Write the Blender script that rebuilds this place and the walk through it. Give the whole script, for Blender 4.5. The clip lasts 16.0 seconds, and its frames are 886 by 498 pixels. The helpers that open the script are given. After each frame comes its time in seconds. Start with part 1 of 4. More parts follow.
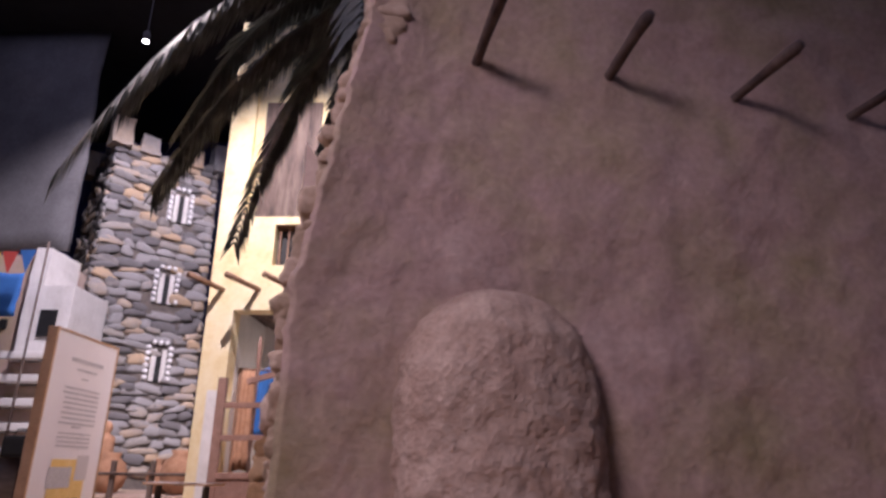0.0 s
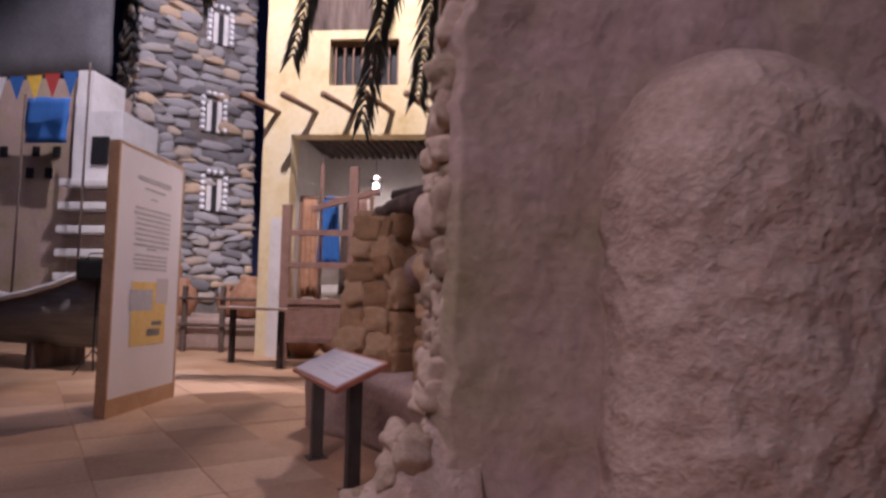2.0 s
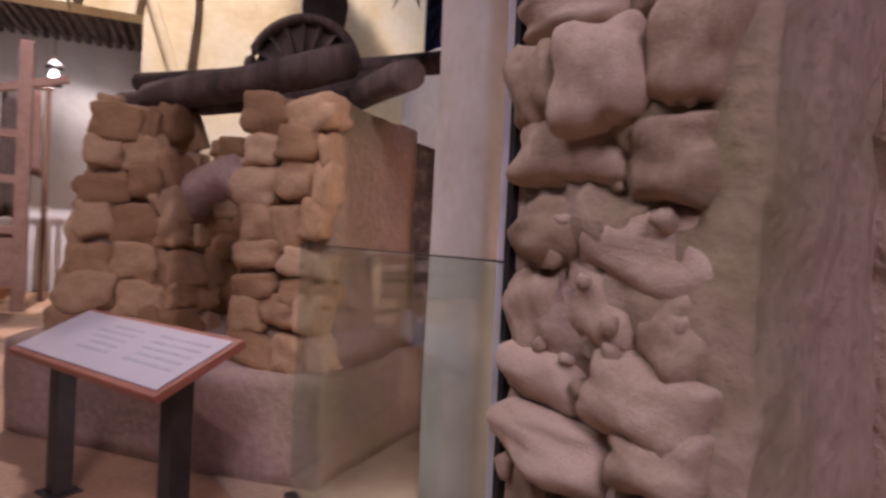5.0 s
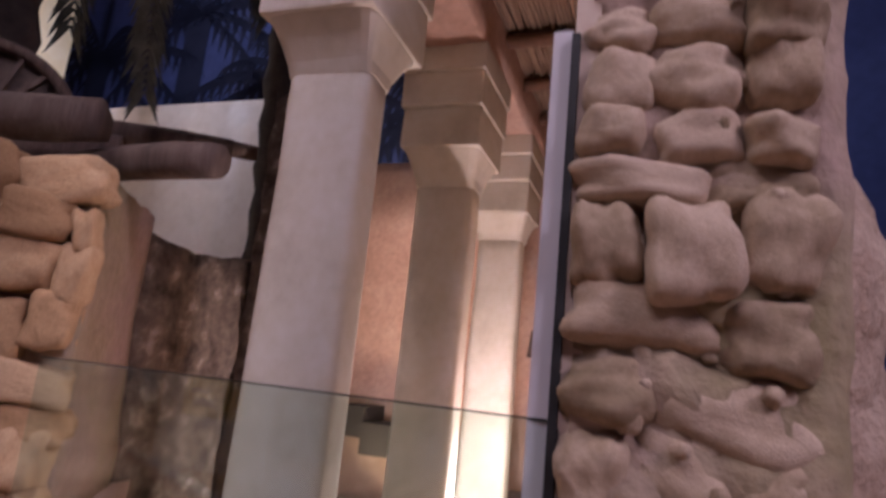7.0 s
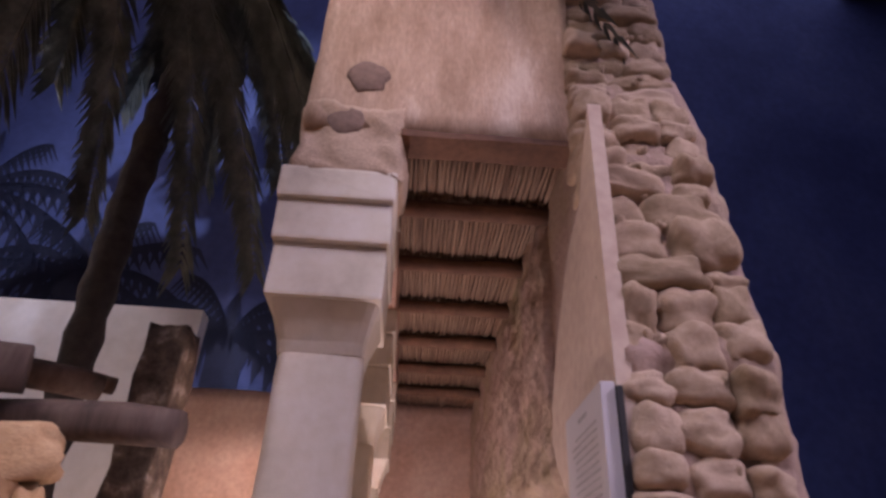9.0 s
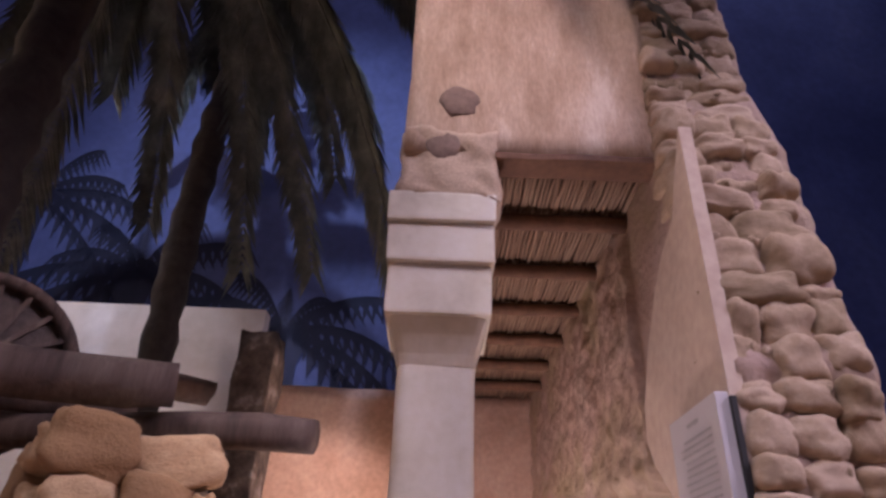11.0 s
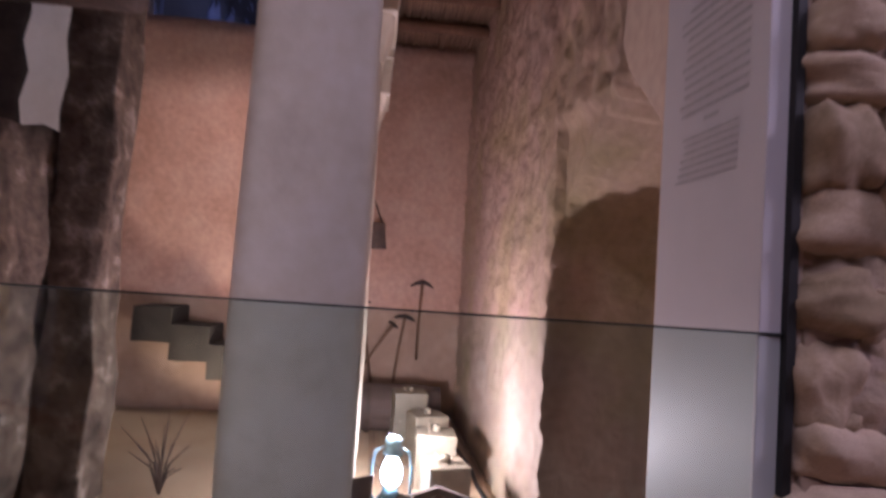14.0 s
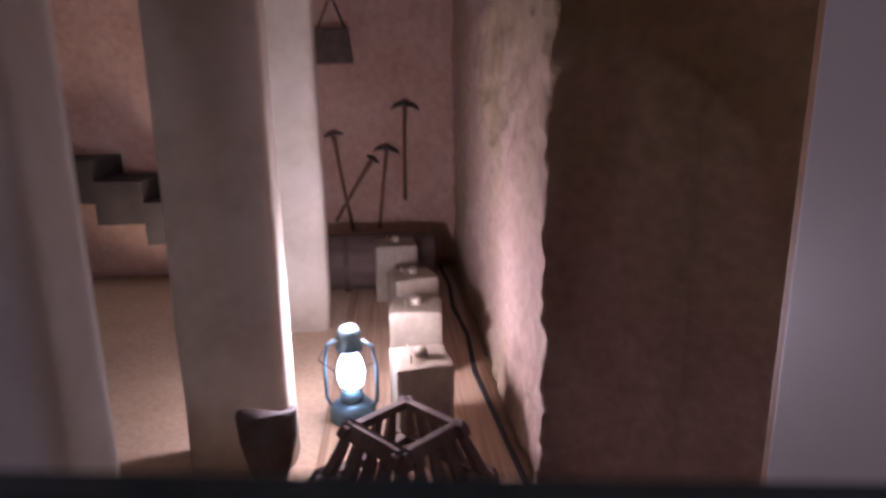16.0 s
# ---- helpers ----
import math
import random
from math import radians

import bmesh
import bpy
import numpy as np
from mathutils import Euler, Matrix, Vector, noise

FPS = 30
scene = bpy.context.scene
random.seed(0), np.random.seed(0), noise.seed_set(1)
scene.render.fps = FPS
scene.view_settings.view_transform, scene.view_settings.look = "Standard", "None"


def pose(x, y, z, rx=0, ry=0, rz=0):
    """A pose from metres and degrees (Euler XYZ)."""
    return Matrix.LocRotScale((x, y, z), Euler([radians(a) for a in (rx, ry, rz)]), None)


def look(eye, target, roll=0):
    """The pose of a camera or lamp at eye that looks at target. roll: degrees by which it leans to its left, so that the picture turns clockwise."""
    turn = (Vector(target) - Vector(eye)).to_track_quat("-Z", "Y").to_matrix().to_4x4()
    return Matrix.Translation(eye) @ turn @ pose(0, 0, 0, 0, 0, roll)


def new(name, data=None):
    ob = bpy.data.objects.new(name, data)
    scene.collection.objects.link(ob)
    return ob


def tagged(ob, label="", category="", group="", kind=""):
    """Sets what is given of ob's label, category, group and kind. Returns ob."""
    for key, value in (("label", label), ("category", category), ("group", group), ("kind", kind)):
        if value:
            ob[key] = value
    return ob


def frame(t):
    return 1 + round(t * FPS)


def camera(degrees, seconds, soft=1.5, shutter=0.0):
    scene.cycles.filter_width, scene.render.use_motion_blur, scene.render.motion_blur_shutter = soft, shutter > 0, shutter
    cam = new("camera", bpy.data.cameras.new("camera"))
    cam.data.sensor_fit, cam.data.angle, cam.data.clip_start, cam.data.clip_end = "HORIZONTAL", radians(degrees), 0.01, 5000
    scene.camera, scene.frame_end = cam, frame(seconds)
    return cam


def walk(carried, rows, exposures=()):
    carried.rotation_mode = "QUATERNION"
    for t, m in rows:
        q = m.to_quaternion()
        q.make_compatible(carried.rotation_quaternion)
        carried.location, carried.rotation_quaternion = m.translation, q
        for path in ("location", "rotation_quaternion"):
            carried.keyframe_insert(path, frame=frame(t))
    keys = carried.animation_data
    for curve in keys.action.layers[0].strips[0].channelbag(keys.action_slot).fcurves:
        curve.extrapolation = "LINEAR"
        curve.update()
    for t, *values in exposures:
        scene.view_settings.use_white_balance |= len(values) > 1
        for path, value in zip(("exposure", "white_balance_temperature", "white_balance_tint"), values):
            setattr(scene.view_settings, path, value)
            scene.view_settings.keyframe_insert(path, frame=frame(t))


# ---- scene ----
cam = camera(70.1, 16.0, 2.8, 0.5)
PATH = [
    (0, (0.101, 0.152, 1.369), (0.059, 2.041, 2.025), 0.3),
    (0.5, (-0.118, 0.351, 1.368), (-0.189, 2.276, 1.905), -0.5),
    (1, (-0.317, 0.582, 1.362), (-0.426, 2.533, 1.788), -0.7),
    (1.5, (-0.471, 0.86, 1.353), (-0.585, 2.834, 1.656), -0.3),
    (2, (-0.671, 1.145, 1.333), (-0.828, 3.133, 1.487), 1.1),
    (2.5, (-0.876, 1.398, 1.32), (-0.937, 3.396, 1.39), 0.8),
    (3, (-1.022, 1.67, 1.307), (-0.95, 3.669, 1.27), 0.2),
    (3.2, (-1.088, 1.771, 1.307), (-0.973, 3.768, 1.275), 0.2),
    (5.5, (-1.869, 3.018, 1.33), (-0.765, 4.684, 1.292), 3.8),
    (6, (-2.014, 3.203, 1.332), (-0.636, 4.652, 1.317), 4.9),
    (6.5, (-2.183, 3.373, 1.331), (-0.6, 4.577, 1.539), 5.5),
    (7, (-2.328, 3.591, 1.361), (-0.636, 4.582, 1.751), 5.8),
    (7.5, (-2.547, 3.792, 1.389), (-0.79, 4.564, 1.952), 3.9),
    (8, (-2.779, 3.997, 1.429), (-0.991, 4.618, 2.074), 4.3),
    (8.5, (-2.912, 4.206, 1.469), (-1.135, 4.652, 2.27), 3.1),
    (9, (-3.019, 4.383, 1.497), (-1.329, 4.628, 2.538), 2.8),
    (11.5, (-3.368, 4.732, 1.504), (-1.649, 5.089, 2.462), 2.9),
    (12, (-3.329, 4.732, 1.478), (-1.512, 5.03, 2.258), 3.1),
    (12.5, (-3.157, 4.688, 1.451), (-1.263, 4.874, 2.065), 2.7),
    (13, (-2.921, 4.649, 1.431), (-0.991, 4.879, 1.903), 2.2),
    (13.5, (-2.671, 4.608, 1.391), (-0.702, 4.817, 1.672), 2.5),
    (14, (-2.333, 4.71, 1.352), (-0.341, 4.857, 1.454), 3.7),
    (14.5, (-2.015, 4.692, 1.381), (-0.018, 4.769, 1.302), 2.6),
    (15, (-1.685, 4.684, 1.387), (0.303, 4.801, 1.206), 3.0),
    (15.5, (-1.398, 4.594, 1.383), (0.571, 4.818, 1.118), 2.8),
    (16, (-1.133, 4.518, 1.399), (0.797, 4.729, 0.92), -0.7),
]
walk(cam, [(t, look(eye, target, roll)) for t, eye, target, roll in PATH],
     [(0.0, -0.1, 5850, 19), (1.0, -0.48, 5800, 20), (3.0, -0.45, 5800, 19), (6.0, -0.15, 5750, 19), (8.0, -0.35, 5650, 21), (9.0, -0.1, 5700, 22),
      (11.5, 0.08, 5650, 20), (12.5, -0.1, 5600, 20), (13.5, -0.45, 5500, 21), (14.5, -0.95, 5300, 25), (16.0, -1.85, 5150, 24)])

# ---------------------------------------------------------------- light
hall_world = bpy.data.worlds.new("hall_world")
scene.world = hall_world
hall_world.use_nodes = True
hall_world.node_tree.nodes["Background"].inputs[0].default_value = (0.30, 0.32, 0.55, 1)
hall_world.node_tree.nodes["Background"].inputs[1].default_value = 0.05


def spot(name, eye, target, watts, colour, angle=50, blend=0.6, size=0.12):
    lamp = bpy.data.lights.new(name, "SPOT")
    lamp.energy, lamp.color, lamp.spot_size, lamp.spot_blend, lamp.shadow_soft_size = watts, colour, radians(angle), blend, size
    ob = new(name, lamp)
    ob.matrix_world = look(eye, target)
    return ob


ROSE, GOLD = (1.0, 0.78, 0.86), (1.0, 0.84, 0.80)
spot("spot_mud_wall", (-4.5, -5.0, 8.0), (-0.2, 3.5, 1.9), 2900, ROSE, 49, 1.0, 1.5)
spot("spot_rubble", (-7.0, 3.0, 9.0), (-1.0, 4.0, 1.8), 800, (1.0, 0.78, 0.84), 34, 0.8, 0.35)
spot("spot_portico", (-6.0, 7.5, 10.0), (-0.7, 5.0, 3.0), 980, (1.0, 0.82, 0.74), 34, 0.7, 0.2)
spot("spot_floor", (-2.1, 13.3, 7.6), (-4.0, 7.4, 0.2), 1900, (1.0, 0.74, 0.62), 48)
# Added lamp without a visible fitting, to brighten the text board.
spot("spot_board", (-0.5, 3.5, 9.5), (-4.7, 8.3, 1.6), 1500, (1.0, 0.82, 0.86), 22)
spot("spot_ruin", (-7.5, 5.2, 8.5), (-1.2, 7.0, 2.0), 800, (1.0, 0.74, 0.66), 26)
spot("spot_facade", (-3.5, 8.0, 13.0), (-3.2, 14.5, 4.0), 10500, GOLD, 75)
spot("spot_porch", (-3.4, 15.6, 4.2), (-3.4, 16.5, 1.0), 300, (1.0, 0.85, 0.75), 150)
spot("spot_tower", (-6.0, 12.0, 14.5), (-10.5, 20.0, 7.0), 8000, (1.0, 0.86, 0.88), 62)
spot("spot_left_court", (-8.5, 8.0, 14.0), (-12.5, 16.5, 4.0), 1150, (1.0, 0.85, 0.85), 60)
spot("spot_mural", (-1.0, 8.5, 15.2), (6.2, 9.2, 5.0), 3700, (0.76, 0.82, 1.0), 84, 1.0)
spot("spot_white_wall", (1.6, 11.6, 9.0), (4.2, 9.5, 4.4), 950, (1.0, 0.92, 0.98), 60)
spot("spot_recess", (1.9, 6.4, 3.3), (3.4, 7.4, 1.6), 110, (1.0, 0.66, 0.5), 90)
spot("spot_portico_ceiling", (-4.0, 4.6, 6.5), (2.5, 5.1, 2.6), 420, (1.0, 0.74, 0.66), 26, 0.8, 0.15)
spot("uplight_recess", (2.47, 6.70, 0.15), (3.47, 7.09, 1.0), 120, (1.0, 0.72, 0.46), 85, 0.6, 0.1)
# Unseen area fill, added to lift the dark parts of the hall.
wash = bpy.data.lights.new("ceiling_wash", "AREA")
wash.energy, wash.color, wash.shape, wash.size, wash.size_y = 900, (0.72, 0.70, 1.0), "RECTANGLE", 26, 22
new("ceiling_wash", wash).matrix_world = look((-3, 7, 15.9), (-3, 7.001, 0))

# ---------------------------------------------------------------- frame of the portico
U = Vector((0.983, 0.182, 0))
N = Vector((-0.182, 0.983, 0))
BASE = Vector((-1.0, 4.03, 0))
PORTICO = Matrix.Translation(BASE) @ Matrix.Rotation(math.atan2(0.182, 0.983), 4, "Z")


def W(u, n, z):
    return PORTICO @ Vector((u, n, z))


# ---------------------------------------------------------------- materials
def material(name, colours, scale=3.0, rough=0.9, bump=0.3, fine=30.0, metal=0.0, stretch=(1, 1, 1), by_piece=0.0, glaze=0.3, dist=0.02):
    """Two scales of noise mixing two or three colours, and a bump of both."""
    m = bpy.data.materials.new(name)
    m.use_nodes = True
    nt = m.node_tree
    bsdf = nt.nodes["Principled BSDF"]
    link = nt.links.new
    tex = nt.nodes.new("ShaderNodeTexCoord")
    mp = nt.nodes.new("ShaderNodeMapping")
    mp.inputs["Scale"].default_value = stretch
    link(tex.outputs["Object"], mp.inputs["Vector"])
    info = nt.nodes.new("ShaderNodeObjectInfo")
    shift = nt.nodes.new("ShaderNodeVectorMath")
    shift.operation = "ADD"
    link(mp.outputs[0], shift.inputs[0])
    if by_piece:
        big = nt.nodes.new("ShaderNodeMath")
        big.operation = "MULTIPLY"
        big.inputs[1].default_value = 40
        link(info.outputs["Random"], big.inputs[0])
        link(big.outputs[0], shift.inputs[1])
    a, b = nt.nodes.new("ShaderNodeTexNoise"), nt.nodes.new("ShaderNodeTexNoise")
    a.inputs["Scale"].default_value, a.inputs["Detail"].default_value, a.inputs["Roughness"].default_value = scale, 6, 0.62
    b.inputs["Scale"].default_value, b.inputs["Detail"].default_value = fine, 5
    link(shift.outputs[0], a.inputs["Vector"]), link(shift.outputs[0], b.inputs["Vector"])
    ramp = nt.nodes.new("ShaderNodeValToRGB")
    el = ramp.color_ramp.elements
    el[0].position, el[1].position = 0.32, 0.68
    el[0].color, el[1].color = (*colours[0], 1), (*colours[-1], 1)
    for i, c in enumerate(colours[1:-1]):
        el.new(0.32 + 0.36 * (i + 1) / (len(colours) - 1)).color = (*c, 1)
    fac = a.outputs["Fac"]
    if by_piece:
        mix = nt.nodes.new("ShaderNodeMix")
        mix.inputs[0].default_value = by_piece
        link(a.outputs["Fac"], mix.inputs[2]), link(info.outputs["Random"], mix.inputs[3])
        fac = mix.outputs[0]
    link(fac, ramp.inputs[0])
    grain = nt.nodes.new("ShaderNodeMix")
    grain.data_type, grain.blend_type = "RGBA", "OVERLAY"
    grain.inputs[0].default_value = glaze
    link(ramp.outputs[0], grain.inputs[6]), link(b.outputs["Fac"], grain.inputs[7])
    link(grain.outputs[2], bsdf.inputs["Base Color"])
    add = nt.nodes.new("ShaderNodeMath")
    add.operation = "MULTIPLY_ADD"
    add.inputs[1].default_value = 0.35
    link(b.outputs["Fac"], add.inputs[0]), link(a.outputs["Fac"], add.inputs[2])
    bp = nt.nodes.new("ShaderNodeBump")
    bp.inputs["Strength"].default_value, bp.inputs["Distance"].default_value = bump, dist
    link(add.outputs[0], bp.inputs["Height"]), link(bp.outputs[0], bsdf.inputs["Normal"])
    bsdf.inputs["Roughness"].default_value, bsdf.inputs["Metallic"].default_value = rough, metal
    return m


MUD = material("mud_plaster", [(0.29, 0.235, 0.125), (0.38, 0.29, 0.20), (0.40, 0.285, 0.235), (0.47, 0.36, 0.30)], 0.9, 0.92, 0.85, 22, dist=0.04, glaze=0.3)
ROUGH_MUD = material("rough_mud_render", [(0.36, 0.25, 0.18), (0.48, 0.37, 0.28)], 5, 0.95, 0.9, 34, dist=0.05)
PLASTER = material("orange_plaster", [(0.43, 0.27, 0.20), (0.50, 0.335, 0.26), (0.55, 0.40, 0.325)], 1.4, 0.92, 0.35, 20)
CLAYISH = material("dusty_beam_end", [(0.16, 0.11, 0.085), (0.26, 0.185, 0.145)], 6, 0.95, 0.5, 30)
ROSY = material("rosy_smooth_plaster", [(0.54, 0.42, 0.33), (0.64, 0.52, 0.42)], 1.5, 0.9, 0.2, 20)
# Crumbled plaster, its browns lowered to carry the shade of the recess.
STUB = material("crumbled_plaster_shade", [(0.06, 0.045, 0.035), (0.13, 0.098, 0.075), (0.19, 0.145, 0.11), (0.40, 0.34, 0.29)], 7, 0.95, 0.9, 20, dist=0.05)
PALE = material("white_plaster", [(0.55, 0.50, 0.395), (0.67, 0.62, 0.505), (0.73, 0.685, 0.60)], 2.5, 0.85, 0.2, 18, glaze=0.15)
RUBBLE = material("rubble_stone", [(0.28, 0.205, 0.125), (0.41, 0.305, 0.205), (0.50, 0.385, 0.28)], 5, 0.95, 0.4, 60, by_piece=0.4, dist=0.02)
OCHRE = material("ochre_stone", [(0.34, 0.205, 0.10), (0.46, 0.295, 0.15), (0.55, 0.385, 0.22)], 4, 0.95, 0.6, 26, by_piece=0.5)
TOWER = material("tower_stone", [(0.15, 0.14, 0.14), (0.33, 0.30, 0.27), (0.46, 0.33, 0.21), (0.29, 0.275, 0.27)], 1.5, 0.9, 0.5, 9, by_piece=0.8)
MORTAR = material("dark_mortar", [(0.10, 0.085, 0.075), (0.18, 0.15, 0.13)], 4, 0.95, 0.5, 20)
QUARTZ = material("white_quartz", [(0.75, 0.73, 0.72), (0.85, 0.84, 0.83)], 6, 0.6, 0.3, 20)
YELLOW = material("yellow_limewash", [(0.62, 0.47, 0.22), (0.74, 0.62, 0.36), (0.78, 0.70, 0.5)], 0.9, 0.9, 0.25, 9, glaze=0.2)
LIME = material("white_limewash", [(0.60, 0.57, 0.53), (0.74, 0.71, 0.68)], 1.2, 0.9, 0.2, 10, glaze=0.2)
FLOOR = material("sandy_paving", [(0.36, 0.21, 0.115), (0.47, 0.29, 0.165), (0.52, 0.35, 0.22)], 0.8, 0.6, 0.15, 30)
SAND = material("sand_floor", [(0.50, 0.37, 0.24), (0.60, 0.46, 0.31)], 2, 0.95, 0.5, 40)
NAVY = material("navy_wall_paint", [(0.045, 0.055, 0.17), (0.07, 0.085, 0.24)], 0.6, 0.8, 0.05, 20)
MURAL = material("night_sky_paint", [(0.035, 0.045, 0.13), (0.06, 0.075, 0.19), (0.085, 0.10, 0.22)], 0.35, 0.8, 0.05, 6)
SILHOUETTE = material("dark_palm_paint", [(0.008, 0.010, 0.030), (0.016, 0.018, 0.045)], 2, 0.85, 0.05, 20)
BLACK = material("black_ceiling_paint", [(0.01, 0.01, 0.012), (0.02, 0.02, 0.022)], 1, 0.9, 0.05, 20)
LOG = material("weathered_log", [(0.045, 0.03, 0.025), (0.11, 0.075, 0.06), (0.16, 0.12, 0.095)], 6, 0.8, 0.6, 40, stretch=(1, 1, 0.15))
WOOD = material("brown_wood", [(0.16, 0.085, 0.05), (0.25, 0.14, 0.085)], 5, 0.6, 0.3, 40, stretch=(1, 1, 0.15))
GATE = material("rosy_gate_wood", [(0.22, 0.12, 0.085), (0.32, 0.185, 0.14)], 5, 0.7, 0.3, 30)
REED = material("dry_reed", [(0.12, 0.07, 0.045), (0.26, 0.17, 0.11), (0.38, 0.27, 0.18)], 8, 0.8, 0.3, 40, stretch=(0.2, 9, 9))
BEAM = material("ceiling_beam_wood", [(0.10, 0.05, 0.03), (0.20, 0.105, 0.06)], 6, 0.8, 0.4, 30)
MDF = material("panel_wood_edge", [(0.42, 0.25, 0.13), (0.52, 0.33, 0.19)], 3, 0.5, 0.1, 40)
RED_WOOD = material("red_wood_edge", [(0.30, 0.10, 0.06), (0.40, 0.15, 0.09)], 4, 0.45, 0.1, 40)
BOARD = material("white_board", [(0.54, 0.52, 0.54), (0.60, 0.58, 0.60)], 1, 0.5, 0.03, 10, glaze=0.05)
INK = material("grey_print", [(0.16, 0.15, 0.15), (0.22, 0.21, 0.21)], 30, 0.7, 0.02, 60)
WHITE_BOARD = material("glossy_white_board", [(0.74, 0.72, 0.75), (0.80, 0.78, 0.81)], 1, 0.35, 0.03, 10, glaze=0.05)
PRINT = material("faded_print", [(0.34, 0.33, 0.34), (0.42, 0.41, 0.42)], 30, 0.7, 0.02, 60)
MAP_YELLOW = material("yellow_print", [(0.72, 0.50, 0.14), (0.80, 0.60, 0.25)], 6, 0.6, 0.02, 30)
MAP_GREY = material("blue_grey_print", [(0.42, 0.42, 0.46), (0.5, 0.5, 0.53)], 6, 0.6, 0.02, 30)
DARK_METAL = material("dark_metal", [(0.035, 0.028, 0.028), (0.06, 0.048, 0.045)], 8, 0.45, 0.1, 40, metal=0.4)
LEAF = material("palm_leaf", [(0.028, 0.034, 0.029), (0.062, 0.07, 0.06), (0.13, 0.135, 0.115)], 3, 0.55, 0.1, 20)
BARK = material("palm_bark", [(0.02, 0.016, 0.014), (0.05, 0.04, 0.034)], 5, 0.95, 0.8, 16)
# Black rubber; also laid in openings and gaps for their shade.
RUBBER_AND_SHADE = material("black_rubber_and_shade", [(0.008, 0.008, 0.008), (0.015, 0.015, 0.015)], 5, 0.6, 0.1, 20)
TIN = material("blue_tin", [(0.10, 0.16, 0.20), (0.16, 0.24, 0.29)], 8, 0.35, 0.1, 30, metal=0.5)
CREAM_TIN = material("cream_tin", [(0.22, 0.185, 0.135), (0.33, 0.285, 0.21)], 5, 0.5, 0.15, 30)
CLOTH = material("striped_wool", [(0.10, 0.07, 0.06), (0.20, 0.14, 0.12)], 3, 0.95, 0.6, 60, stretch=(14, 1, 1))
LEATHER = material("dark_leather", [(0.06, 0.04, 0.03), (0.12, 0.08, 0.06)], 8, 0.6, 0.3, 30)
DUSK_CLOTH = material("grey_canvas", [(0.09, 0.085, 0.09), (0.14, 0.135, 0.14)], 0.7, 0.9, 0.2, 12)
BOAT_WOOD = material("bleached_boat_wood", [(0.16, 0.15, 0.14), (0.28, 0.27, 0.25)], 3, 0.85, 0.3, 30, stretch=(0.3, 1, 3))
CLAY = material("fired_clay", [(0.34, 0.17, 0.09), (0.48, 0.27, 0.16)], 5, 0.8, 0.3, 24)
FLAG = {c: material(c + "_flag_cloth", [v, tuple(min(1, x * 1.25) for x in v)], 3, 0.9, 0.1, 40) for c, v in
        {"red": (0.4, 0.05, 0.04), "yellow": (0.7, 0.45, 0.06), "blue": (0.03, 0.12, 0.35), "white": (0.7, 0.68, 0.66)}.items()}


def glow(name, colour, strength):
    m = bpy.data.materials.new(name)
    m.use_nodes = True
    b = m.node_tree.nodes["Principled BSDF"]
    b.inputs["Base Color"].default_value = (*colour, 1)
    b.inputs["Emission Color"].default_value, b.inputs["Emission Strength"].default_value = (*colour, 1), strength
    return m


FLAME = glow("lantern_bulb", (0.86, 0.95, 1.0), 40)
BULB = glow("lamp_lens", (1, 0.95, 0.9), 30)


def glass(name, tint, rough=0.0):
    m = bpy.data.materials.new(name)
    m.use_nodes = True
    nt = m.node_tree
    nt.nodes.remove(nt.nodes["Principled BSDF"])
    out = nt.nodes["Material Output"]
    clear, gloss, mix, face, power = (nt.nodes.new("ShaderNode" + k) for k in ("BsdfTransparent", "BsdfGlossy", "MixShader", "LayerWeight", "Math"))
    clear.inputs[0].default_value, gloss.inputs["Roughness"].default_value = (*tint, 1), rough
    power.operation, power.inputs[1].default_value = "POWER", 3.5
    scale = nt.nodes.new("ShaderNodeMath")
    scale.operation, scale.inputs[1].default_value, scale.inputs[2].default_value = "MULTIPLY_ADD", 0.6, 0.035
    for a, b in ((face.outputs["Facing"], power.inputs[0]), (power.outputs[0], scale.inputs[0]), (scale.outputs[0], mix.inputs[0]), (clear.outputs[0], mix.inputs[1]),
                 (gloss.outputs[0], mix.inputs[2]), (mix.outputs[0], out.inputs[0])):
        nt.links.new(a, b)
    return m


GLASS = glass("green_safety_glass", (0.88, 0.95, 0.93))
GLASS_EDGE = material("ground_glass_edge", [(0.015, 0.022, 0.02), (0.03, 0.042, 0.038)], 6, 0.25, 0.02, 30)
CHIMNEY = glass("lantern_glass", (0.95, 0.98, 1.0))


# ---------------------------------------------------------------- mesh helpers
def link_mesh(name, bm, mat, parent=None, label="", smooth=True):
    me = bpy.data.meshes.new(name)
    bmesh.ops.recalc_face_normals(bm, faces=bm.faces)
    bm.to_mesh(me)
    bm.free()
    me.materials.append(mat)
    if smooth:
        for p in me.polygons:
            p.use_smooth = True
    ob = new(name, me)
    if parent:
        ob.parent = parent
    if label:
        ob["label"] = label
    return ob


def part(name, bm, mat, parent, label="", smooth=False):
    return link_mesh(name, bm, mat, parent, label, smooth)


def thing(name, at, label, category, group="", rz=0.0):
    e = new(name)
    e.matrix_world = pose(at[0], at[1], at[2], 0, 0, rz)
    return tagged(e, label, category, group)


